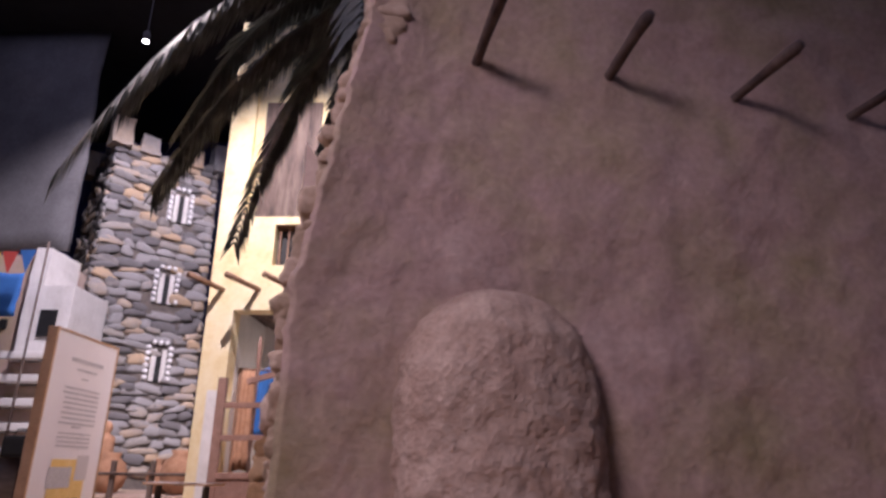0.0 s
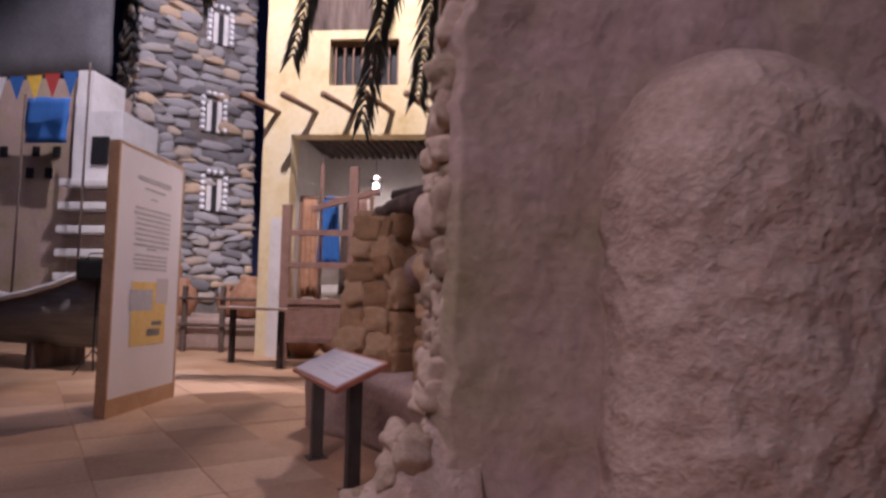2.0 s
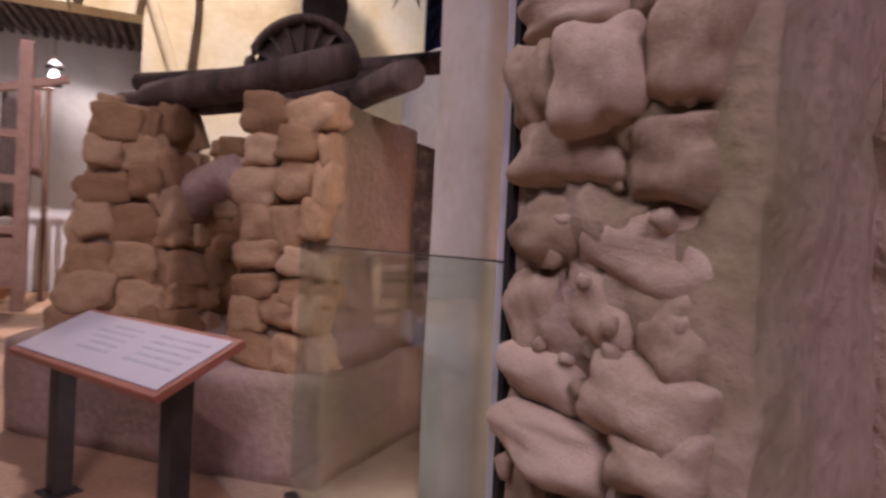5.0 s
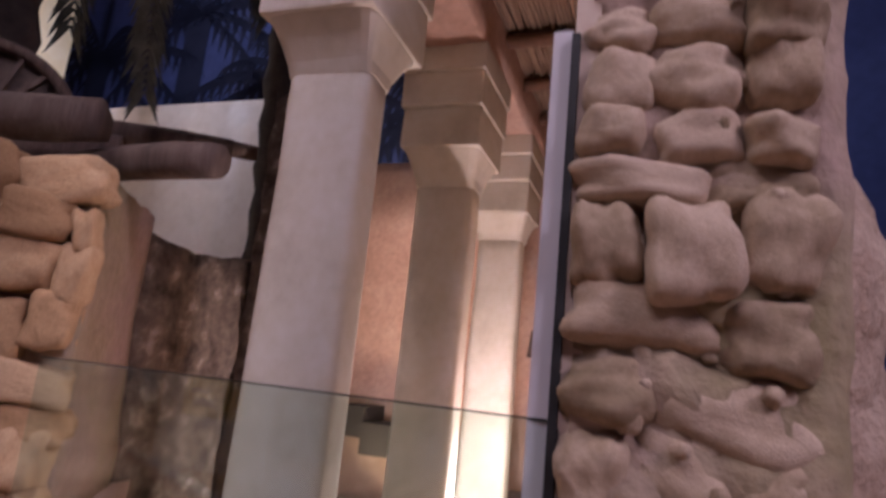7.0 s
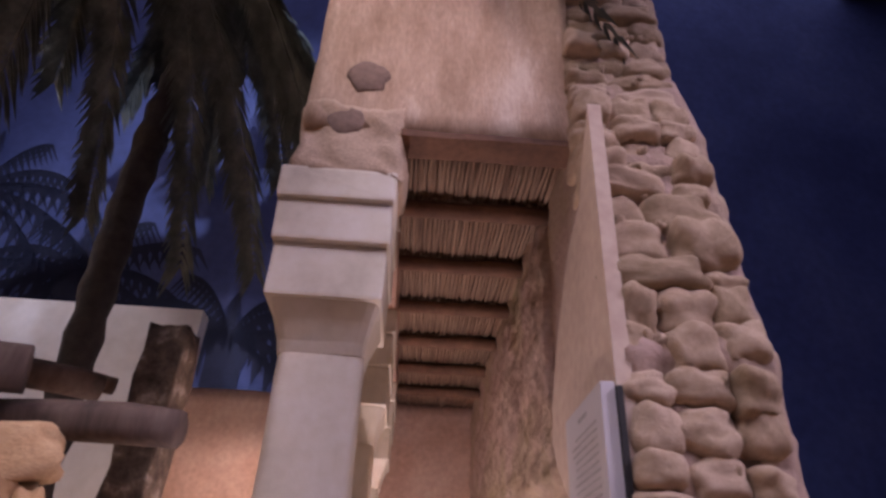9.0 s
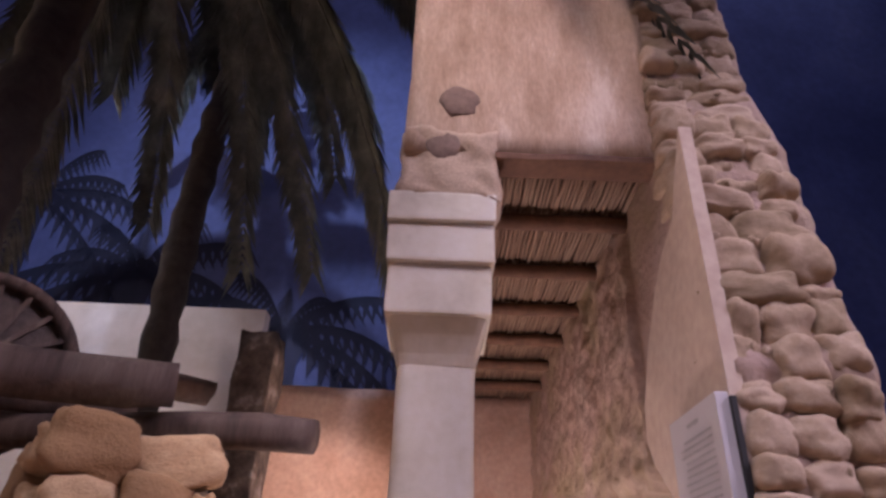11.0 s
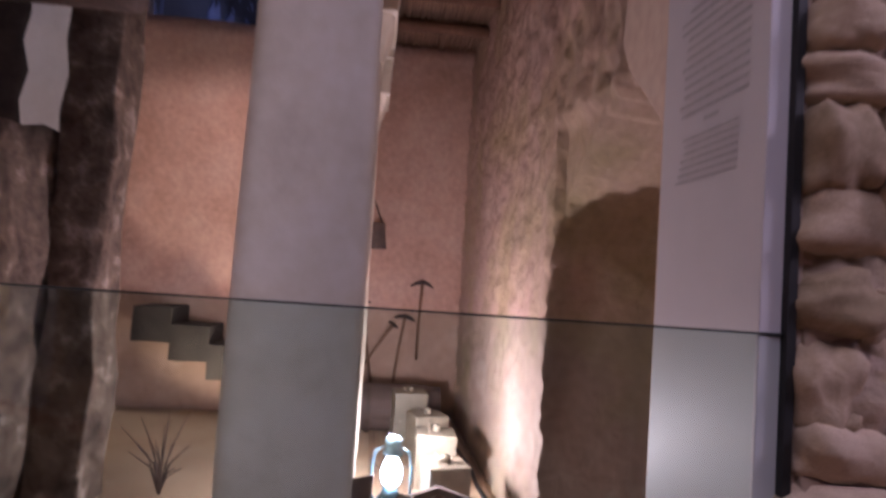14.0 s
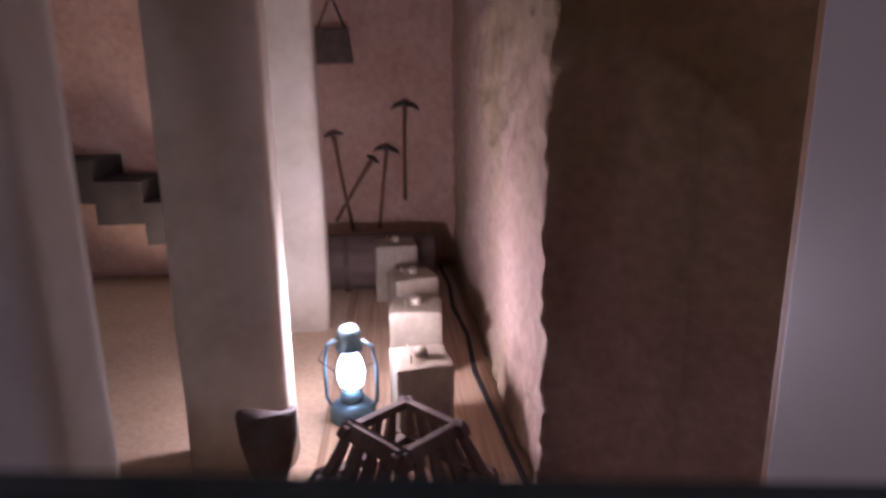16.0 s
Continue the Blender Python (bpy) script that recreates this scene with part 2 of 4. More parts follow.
def box(bm, lo, hi, bevel=0.0, m=None):
    """A bevelled box between two corners, added to bm."""
    r = bmesh.ops.create_cube(bm, size=1.0)
    c, s = [(a + b) / 2 for a, b in zip(lo, hi)], [abs(b - a) for a, b in zip(lo, hi)]
    for v in r["verts"]:
        v.co = Vector((c[0] + v.co.x * s[0], c[1] + v.co.y * s[1], c[2] + v.co.z * s[2]))
        if m:
            v.co = m @ v.co
    if bevel:
        edges = list({e for v in r["verts"] for e in v.link_edges})
        bmesh.ops.bevel(bm, geom=edges, offset=bevel, segments=2, affect="EDGES", profile=0.7)
    return bm


def boxed(lo, hi, bevel=0.0, m=None):
    return box(bmesh.new(), lo, hi, bevel, m)


def tube(bm, points, radii, sides=10, wobble=0.0, seed=0):
    """A tapered tube through points, closed at both ends."""
    pts = [Vector(p) for p in points]
    rings = []
    for i, p in enumerate(pts):
        d = (pts[min(i + 1, len(pts) - 1)] - pts[max(i - 1, 0)]).normalized()
        side = d.cross(Vector((0, 0, 1)) if abs(d.z) < 0.9 else Vector((1, 0, 0))).normalized()
        up = side.cross(d)
        r = radii[i] if isinstance(radii, (list, tuple)) else radii
        ring = []
        for k in range(sides):
            a = 2 * math.pi * k / sides
            w = 1 + wobble * noise.noise(Vector((k * 0.9 + seed * 7.1, i * 0.7, seed * 3.3)))
            ring.append(bm.verts.new(p + (side * math.cos(a) + up * math.sin(a)) * r * w))
        rings.append(ring)
    for a, b in zip(rings, rings[1:]):
        for k in range(sides):
            bm.faces.new((a[k], a[(k + 1) % sides], b[(k + 1) % sides], b[k]))
    bm.faces.new(rings[0][::-1]), bm.faces.new(rings[-1])
    return bm


def lathe(profile, sides=20, power=2.0):
    """A turned (or, with a higher power, squarish) body from (radius, z) pairs."""
    bm = bmesh.new()
    rings = []
    for r, z in profile:
        ring = []
        for k in range(sides):
            a = 2 * math.pi * k / sides
            c, s = math.cos(a), math.sin(a)
            f = (abs(c) ** power + abs(s) ** power) ** (-1 / power)
            ring.append(bm.verts.new((r * f * c, r * f * s, z)))
        rings.append(ring)
    for a, b in zip(rings, rings[1:]):
        for k in range(sides):
            bm.faces.new((a[k], a[(k + 1) % sides], b[(k + 1) % sides], b[k]))
    bm.faces.new(rings[0][::-1]), bm.faces.new(rings[-1])
    return bm


def slab(poly, z0, z1):
    """A prism over a plan polygon."""
    bm = bmesh.new()
    lo = [bm.verts.new((x, y, z0)) for x, y in poly]
    hi = [bm.verts.new((x, y, z1)) for x, y in poly]
    for i in range(len(poly)):
        j = (i + 1) % len(poly)
        bm.faces.new((lo[i], lo[j], hi[j], hi[i]))
    bm.faces.new(lo[::-1]), bm.faces.new(hi)
    return bm


def relief(bm, amount, scale=2.0, cuts=0, seed=0.0):
    """Uneven surface: each point pushed by noise."""
    if cuts:
        bmesh.ops.subdivide_edges(bm, edges=bm.edges[:], cuts=cuts, use_grid_fill=True)
    for v in bm.verts:
        p = v.co * scale + Vector((seed, seed * 1.7, seed * 0.3))
        v.co += noise.noise_vector(p) * amount + noise.noise_vector(p * 3.1) * amount * 0.35
    return bm


def stone_meshes(name, mat, count, cuts, seed, lump=0.16, square=4.0):
    """Unit stones with rounded, uneven sides, to be scaled and shared."""
    out = []
    for i in range(count):
        bm = bmesh.new()
        bmesh.ops.create_cube(bm, size=1.0)
        bmesh.ops.subdivide_edges(bm, edges=bm.edges[:], cuts=cuts, use_grid_fill=True)
        for v in bm.verts:
            p = v.co * 2
            f = (abs(p.x) ** square + abs(p.y) ** square + abs(p.z) ** square) ** (-1 / square)
            q = p * f * 0.5
            v.co = q * (1 + lump * noise.noise(q * 2.2 + Vector((seed + i * 9.1, i * 3.7, 0))) * 2 + lump * 0.5 * noise.noise(q * 6 + Vector((i * 5.0, seed, 2))) + (lump * 0.3 * abs(noise.noise(q * 13 + Vector((seed, i * 2.0, 1)))) if cuts > 4 else 0))
        me = bpy.data.meshes.new(name)
        bm.to_mesh(me)
        bm.free()
        me.materials.append(mat)
        for p in me.polygons:
            p.use_smooth = True
        out.append(me)
    return out


def lay(parent, meshes, m, rng, width, z0, z1, wide, high, depth, jitter=0.12, gap=0.94, keep=None, name="stone", tilt=4.0, size_rule=None):
    """Courses of stones over a face: the x axis of m along it, z up, y out of the wall (towards -y)."""
    z = z0
    while z < z1:
        h = rng.uniform(*high)
        lo, hi = width(z + h / 2)
        x = lo - rng.uniform(0, 0.3) * wide[0]
        while x < hi - 0.25 * wide[0]:
            w = rng.uniform(*wide)
            if x + w > hi - 0.35 * wide[0]:
                w = hi - x + rng.uniform(-0.02, 0.02)
            cx, cz = x + w / 2, z + h / 2 + rng.uniform(-1, 1) * jitter * h
            if not keep or keep(cx, cz):
                ob = new(name, rng.choice(meshes))
                ob.parent = parent
                local = pose(cx, rng.uniform(-0.12, 0.12) * depth, cz, rng.uniform(-tilt, tilt), rng.uniform(-tilt, tilt) * 1.5, rng.uniform(-tilt, tilt))
                ob.matrix_basis = m @ local @ Matrix.Diagonal((w * gap * 1.04, depth, h * gap * rng.uniform(0.98, 1.2), 1))
            x += w
        z += h


# ---------------------------------------------------------------- hall
def structure(ob, label, category):
    return tagged(ob, label, category, kind="structure")


structure(link_mesh("floor", boxed((-24, -9, -0.2), (16, 27, 0.0)), FLOOR, smooth=False), "warm sandy paved museum floor", "floor")
structure(link_mesh("ceiling", boxed((-24, -9, 16.0), (16, 27, 16.3)), BLACK, smooth=False), "black painted hall ceiling", "ceiling")
for nm, lo, hi in (("wall_north", (-24, 26.7, 0), (16, 27, 16)), ("wall_south", (-24, -9, 0), (16, -8.7, 16)),
                   ("wall_west", (-24, -8.7, 0), (-23.7, 26.7, 16)), ("wall_east", (15.7, -8.7, 0), (16, 26.7, 16))):
    structure(link_mesh(nm, boxed(lo, hi), NAVY, smooth=False), "dark navy painted hall wall", "wall")


# ---------------------------------------------------------------- the mud wall
def edge_u(z):
    """Broken end of the wall at height z."""
    pts = ((0, -0.03), (1.0, 0.02), (2.3, 0.04), (3.06, 0.19), (4.12, 0.39), (5.6, 0.55))
    for (a, ua), (b, ub) in zip(pts, pts[1:]):
        if z <= b:
            return ua + (ub - ua) * (z - a) / (b - a)
    return pts[-1][1]


def in_arch(u, z):
    """The arched recess in the inner face."""
    crown = ((0.42, 1.3), (0.5, 1.45), (0.66, 1.80), (0.8, 1.98), (1.08, 2.15), (1.36, 2.02), (1.71, 1.78), (1.83, 1.62), (1.86, 1.3))
    if not crown[0][0] < u < crown[-1][0]:
        return False
    for (a, za), (b, zb) in zip(crown, crown[1:]):
        if u <= b:
            return z < za + (zb - za) * (u - a) / (b - a)


def build_mud_wall():
    bm = bmesh.new()
    cols, rows, top, far = 240, 140, 5.6, 8.0
    front, back = [], []
    for j in range(rows + 1):
        z = top * j / rows
        f, b = [], []
        for i in range(cols + 1):
            s = (i / cols) ** 1.35
            e = edge_u(z) + 0.03 * noise.noise(Vector((0, z * 7, 0))) + 0.02 * noise.noise(Vector((3, z * 19, 0)))
            u = e * max(0.0, 1 - 7 * s) + 0.03 + s * far
            p = Vector((u, 0, z))
            soft = min(1.0, i / 5.0)
            n = -0.5 + 0.006 * max(0, z - 2) + 0.05 * noise.noise(p * 1.1) + 0.022 * noise.noise(p * 3.7) + 0.012 * noise.noise(p * 9)
            n += 0.06 * (1 - soft) - (0.05 + 0.07 * min(1.0, max(0.0, z - 2.0))) * max(0.0, 1 - s * far / 0.75) ** 1.5
            f.append(bm.verts.new((u, n, z)))
            m = 0.008 * noise.noise(p * 3)
            if in_arch(u, z):
                m -= 0.06 + 0.64 * math.sqrt(max(0, 1 - ((u - 1.25) / 0.60) ** 2)) * (1 - 0.5 * (z / 2.1) ** 3)
                if not 0.80 < u < 1.70:
                    m = max(m, -0.38)
            elif u > 1.84 or z > 2.15 and u > 1.1:
                m += 0.035 + 0.03 * noise.noise(Vector((u * 2.2, 0, z * 0.9))) + 0.026 * noise.noise(p * 11) + 0.014 * noise.noise(p * 23)
            b.append(bm.verts.new((u, m, z)))
        front.append(f), back.append(b)
    for g, flip in ((front, False), (back, True)):
        for j in range(rows):
            for i in range(cols):
                if not flip and 0.74 < front[j][i].co.x < 1.74 and in_arch(front[j][i].co.x, front[j][i].co.z + 0.12):
                    continue
                q = (g[j][i], g[j][i + 1], g[j + 1][i + 1], g[j + 1][i])
                bm.faces.new(q[::-1] if flip else q)
    steps = 14
    strip = []
    for j in range(rows + 1):
        a, b = front[j][0], back[j][0]
        row = [a]
        for k in range(1, steps):
            p = a.co.lerp(b.co, k / steps)
            q = p * 6.5
            p.x += 0.04 * noise.noise(q) + 0.03 * noise.noise(q * 2.7) + 0.016 * noise.noise(q * 6)
            row.append(bm.verts.new(p))
        strip.append(row + [b])
    for j in range(rows):
        for k in range(steps):
            bm.faces.new((strip[j][k], strip[j + 1][k], strip[j + 1][k + 1], strip[j][k + 1]))
    for j in range(rows):
        bm.faces.new((front[j][-1], back[j][-1], back[j + 1][-1], front[j + 1][-1]))
    bm.faces.new(strip[-1]), bm.faces.new(strip[0][::-1])
    for i in range(cols):
        bm.faces.new((front[-1][i], front[-1][i + 1], back[-1][i + 1], back[-1][i]))
        bm.faces.new((front[0][i], back[0][i], back[0][i + 1], front[0][i + 1]))
    ob = link_mesh("wall_mud", bm, MUD)
    ob.matrix_world = PORTICO
    return structure(ob, "thick mud-plastered rubble wall with a broken end", "wall")


wall_mud = build_mud_wall()


def build_buttress():
    bm = bmesh.new()
    sides, levels = 100, 120
    rings = []
    for j in range(levels + 1):
        z = 2.36 * j / levels
        r = 1.0 + 0.07 * max(0, 1 - z / 1.2)
        if z > 1.72:
            r = math.sqrt(max(0.0, 1 - ((z - 1.72) / 0.645) ** 2.3))
        ring = []
        for k in range(sides + 1):
            a = math.pi * k / sides
            p = Vector((math.cos(a) * 0.58 * r, -math.sin(a) ** 0.8 * 0.44 * r, z))
            w = 0.03 * noise.noise(p * 3) + 0.022 * noise.noise(p * 9 + Vector((4, 0, 0))) + 0.016 * abs(noise.noise(p * 17)) + 0.008 * noise.noise(p * 36)
            p += Vector((p.x, p.y, 0)).normalized() * w if r > 0.05 else Vector((0, 0, w))
            ring.append(bm.verts.new((1.26 + p.x, -0.47 + p.y, p.z)))
        rings.append(ring)
    for a, b in zip(rings, rings[1:]):
        for k in range(sides):
            bm.faces.new((a[k], a[k + 1], b[k + 1], b[k]))
    ob = link_mesh("buttress", bm, ROUGH_MUD)
    ob.matrix_world = PORTICO
    return tagged(ob, "round-topped buttress of coarse mud render against the wall", "buttress")


build_buttress()


def build_peg(u, n0, z, length, lean, rise):
    bm = bmesh.new()
    pts = [W(u + lean * s, n0 - length * s, z + rise * s) for s in (-0.2, 0, 0.25, 0.5, 0.75, 0.93, 1.0)]
    tube(bm, [p - pts[1] for p in pts], [0.036, 0.036, 0.034, 0.036, 0.04, 0.046, 0.03], 10, 0.25, u)
    ob = link_mesh("wooden_peg", bm, LOG)
    ob.matrix_world = Matrix.Translation(pts[1])
    return tagged(ob, "short weathered wooden beam end sticking out of the mud wall", "beam", "beam ends in the mud wall")


for u, z, lean, rise in ((1.17, 3.96, 0.05, 0.12), (2.09, 3.91, 0.08, 0.16), (3.04, 3.87, 0.16, 0.1), (3.98, 3.83, 0.2, 0.1), (4.95, 3.8, 0.2, 0.1)):
    build_peg(u, -0.4, z, 0.62, lean, rise)

# ---------------------------------------------------------------- portico
PN = 1.09
structure(link_mesh("wall_back", relief(boxed((4.98, -0.25, 0.0), (5.28, 3.35, 3.70)), 0.02, 1.3, 24, 5.0), PLASTER), "orange plastered back wall", "wall").matrix_world = PORTICO


# Tan plaster; its paler streaks are streaks of light put into the colour.
LIGHT_STREAKED = material("plaster_with_light_streaks", [(0.36, 0.25, 0.17), (0.44, 0.32, 0.225), (0.50, 0.375, 0.275), (0.64, 0.54, 0.44)], 2.2, 0.93, 0.5, 26, stretch=(1.5, 2.4, 0.8))


def build_lintel_wall():
    bm = bmesh.new()
    box(bm, (0.44, -0.02, 3.60), (0.58, 1.325, 6.6))
    relief(bm, 0.02, 2.0, 22, 2.0)
    ob = link_mesh("wall_lintel", bm, LIGHT_STREAKED)
    ob.matrix_world = PORTICO
    structure(ob, "tan plaster wall with painted streaks of light above the portico entrance", "wall")
    bm = bmesh.new()
    box(bm, (0.585, 0.86, 3.34), (5.0, 1.32, 6.6))
    relief(bm, 0.02, 1.8, 22, 7.0)
    ob = link_mesh("wall_arcade", bm, PLASTER)
    ob.matrix_world = PORTICO
    structure(ob, "plastered wall carried by the columns", "wall")
    board = link_mesh("trim_lintel", relief(boxed((0.425, 0.0, 3.565), (0.60, 0.85, 3.605), 0.006), 0.008, 4, 6, 4.0), BEAM)
    board.matrix_world = PORTICO
    structure(board, "thin dark lintel board under the plaster", "trim")
    for n, z, r in ((1.05, 3.95, 0.115), (1.13, 3.64, 0.10)):
        tagged(link_mesh("beam_end", tube(bmesh.new(), [W(0.43, n, z), W(0.437, n, z), W(0.9, n, z)], [r * 0.8, r * 0.95, r], 16, 0.3, z), CLAYISH), "sawn round beam end set in the rough pier", "beam", "beam ends above the capital")


build_lintel_wall()
bm = relief(boxed((0.435, 0.83, 3.30), (0.9, 1.34, 3.74)), 0.045, 6, 14, 1.0)
upper_pier = link_mesh("wall_pier", bm, RUBBLE)
upper_pier.matrix_world = PORTICO
structure(upper_pier, "rough crumbling rubble pier head above the capital", "wall")


def build_column(u, n):
    """A flat pier, wider across the arcade than along it, under a stepped bracket."""
    ob = thing("column", W(u, n, 0), "whitewashed plaster column with a stepped bracket capital", "column", "portico columns", math.degrees(math.atan2(0.182, 0.983)))
    shaft = lathe([(0.197, 0), (0.195, 0.3), (0.194, 0.6), (0.193, 0.9), (0.192, 1.2), (0.191, 1.5), (0.190, 1.8), (0.188, 2.1), (0.187, 2.4), (0.186, 2.62)], 64, 6)
    for v in shaft.verts:
        v.co.x *= 0.56
    relief(shaft, 0.010, 2.6, 0, u)
    part("shaft", shaft, PALE, ob, smooth=True)
    cap = bmesh.new()
    for z0, z1, reach, half in ((2.70, 2.955, 0.27, 0.252), (2.955, 3.17, 0.305, 0.262), (3.17, 3.335, 0.335, 0.270)):
        box(cap, (-reach, -half, z0), (reach, half, z1), 0.016)
    for v in cap.verts:
        v.co += noise.noise_vector(v.co * 7 + Vector((u, 0, 0))) * 0.007
    capital = part("capital", cap, PALE, ob)
    flare = lathe([(0.190, 2.50), (0.195, 2.55), (0.218, 2.63), (0.240, 2.69), (0.244, 2.72)], 56, 9)
    for v in flare.verts:
        v.co.x *= 0.56 + 0.5 * max(0, v.co.z - 2.5) / 0.22
    part("necking", relief(flare, 0.004, 5, 0, u + 2), PALE, capital)
    return ob


for u in (0.765, 2.24, 3.68):
    build_column(u, PN + 0.03)


def build_reed_ceiling():
    bm = bmesh.new()
    r = random.Random(8)
    beams = (0.62, 1.08, 1.72, 2.36, 3.0, 3.64, 4.28, 4.95)
    for a, b in zip(beams, beams[1:]):
        n = 0.0
        while n < 0.86:
            w = r.uniform(0.010, 0.016)
            z = 3.66 + r.uniform(-0.012, 0.008)
            tube(bm, [(a - r.uniform(0.0, 0.05), n + r.uniform(-0.01, 0.01), z), ((a + b) / 2, n, z - 0.006), (b + r.uniform(-0.05, 0.02), n + r.uniform(-0.012, 0.012), z)], w, 5)
            n += w * 1.95
    box(bm, (0.5, -0.02, 3.68), (5.0, 0.86, 3.78))
    ob = link_mesh("ceiling_reeds", bm, REED)
    ob.matrix_world = PORTICO
    structure(ob, "ceiling of dry reeds laid over round beams", "ceiling")
    for u in beams[1:-1]:
        bm = tube(bmesh.new(), [(u, -0.05, 3.59), (u, 0.2, 3.592), (u, 0.5, 3.585), (u, 0.9, 3.59)], [0.05, 0.052, 0.048, 0.05], 12, 0.15, u)
        ob = link_mesh("ceiling_beam", bm, BEAM)
        ob.matrix_world = PORTICO
        tagged(ob, "dark round timber beam under the reed ceiling", "beam", "portico ceiling beams")


build_reed_ceiling()
structure(link_mesh("floor_portico", relief(boxed((0.05, 0.0, -0.02), (4.98, 3.3, 0.012)), 0.006, 2, 20, 3.0), SAND), "sandy floor of the portico", "floor").matrix_world = PORTICO


MAT = material("striped_reed_mat", [(0.30, 0.19, 0.12), (0.46, 0.32, 0.2), (0.55, 0.41, 0.27)], 3, 0.9, 0.5, 40, stretch=(0.3, 14, 1))
mat_ob = link_mesh("reed_mat", relief(boxed((1.0, 0.06, 0.014), (4.9, 0.84, 0.026)), 0.004, 3, 12, 2.0), MAT)
mat_ob.matrix_world = PORTICO
tagged(mat_ob, "striped woven reed mat on the portico floor", "mat")


# smooth plaster panel left on the inner face
def build_plaster_patch():
    bm = bmesh.new()
    pts = [(0.06, 0.0), (0.06, 3.5), (0.2, 3.3), (0.3, 3.14), (0.5, 3.05), (0.65, 2.93), (0.85, 2.7), (1.02, 2.45), (1.04, 2.28), (0.98, 2.16), (0.8, 2.0), (0.63, 1.84), (0.5, 1.62), (0.40, 1.4), (0.38, 0.0)]
    f = [bm.verts.new((u + 0.012 * noise.noise(Vector((u * 9, z * 9, 0))), 0.040, z)) for u, z in pts]
    b = [bm.verts.new((v.co.x, -0.02, v.co.z)) for v in f]
    bm.faces.new(f), bm.faces.new(b[::-1])
    for i in range(len(f)):
        j = (i + 1) % len(f)
        bm.faces.new((f[i], b[i], b[j], f[j]))
    ob = link_mesh("plaster_trim", bm, ROSY, smooth=False)
    ob.matrix_world = PORTICO
    structure(ob, "smooth rosy plaster coat on the inner wall", "trim")


build_plaster_patch()


def lines(parent, m, x0, x1, z_top, z_bottom, step, height, r, ragged=0.15, mat=None, right=True):
    """Printed lines that cannot be read, as thin bars on a board."""
    z = z_top
    while z > z_bottom:
        cut = r.uniform(0, ragged) * (x1 - x0)
        a, b = (x0 + cut, x1) if right else (x0, x1 - cut)
        part("text_line", boxed((a, -0.0015, z - height), (b, 0.0, z), 0, m), mat or PRINT, parent)
        z -= step


def build_wall_panel():
    ob = thing("info_panel", W(0.30, 0.05, 0), "tall white information board with grey text beside the rubble wall", "sign", "", math.degrees(math.atan2(0.182, 0.983)))
    part("board", boxed((-0.235, -0.005, 0.0), (0.262, 0.045, 2.24), 0.004), BOARD, ob)
    # Black strip in place of the shaded gap behind the board.
    part("backing", boxed((-0.255, -0.025, 0.0), (0.225, -0.005, 2.22)), RUBBER_AND_SHADE, ob, "black strip as shade of the gap behind the board")
    part("side_frame", boxed((0.264, -0.02, 0.0), (0.288, 0.034, 2.235), 0.003), MDF, ob, "brown wooden edge")
    flip = Matrix.Translation((0, 0.0465, 0)) @ Matrix.Rotation(math.pi, 4, "Z")
    r = random.Random(2)
    lines(ob, flip, -0.08, 0.05, 2.19, 2.17, 0.06, 0.016, r)
    lines(ob, flip, -0.165, 0.165, 2.13, 1.84, 0.026, 0.008, r)
    lines(ob, flip, -0.03, 0.04, 1.815, 1.80, 0.06, 0.010, r)
    lines(ob, flip, -0.165, 0.13, 1.775, 1.66, 0.019, 0.005, r)


build_wall_panel()


def build_glass_barrier():
    a, b = Vector((-0.945, 4.075, 0)), Vector((-1.06, 5.90, 0))
    d = b - a
    ob = thing("glass_barrier", a, "low clear greenish glass barrier across the portico front", "barrier", "", math.degrees(math.atan2(d.y, d.x)))
    L = d.length
    pane = part("pane", boxed((0.0, -0.006, 0.02), (L, 0.006, 1.284)), GLASS, ob)
    pane.visible_shadow = False
    part("top_edge", boxed((0.0, -0.0065, 1.284), (L, 0.0065, 1.288)), GLASS_EDGE, ob, "dull green ground glass edge")
    part("end_edge", boxed((-0.012, -0.01, 0.0), (0.0, 0.01, 1.27)), RUBBER_AND_SHADE, ob, "black seal strip")
    part("base_channel", boxed((0.0, -0.03, 0.0), (L, 0.03, 0.06), 0.004), DARK_METAL, ob)


build_glass_barrier()


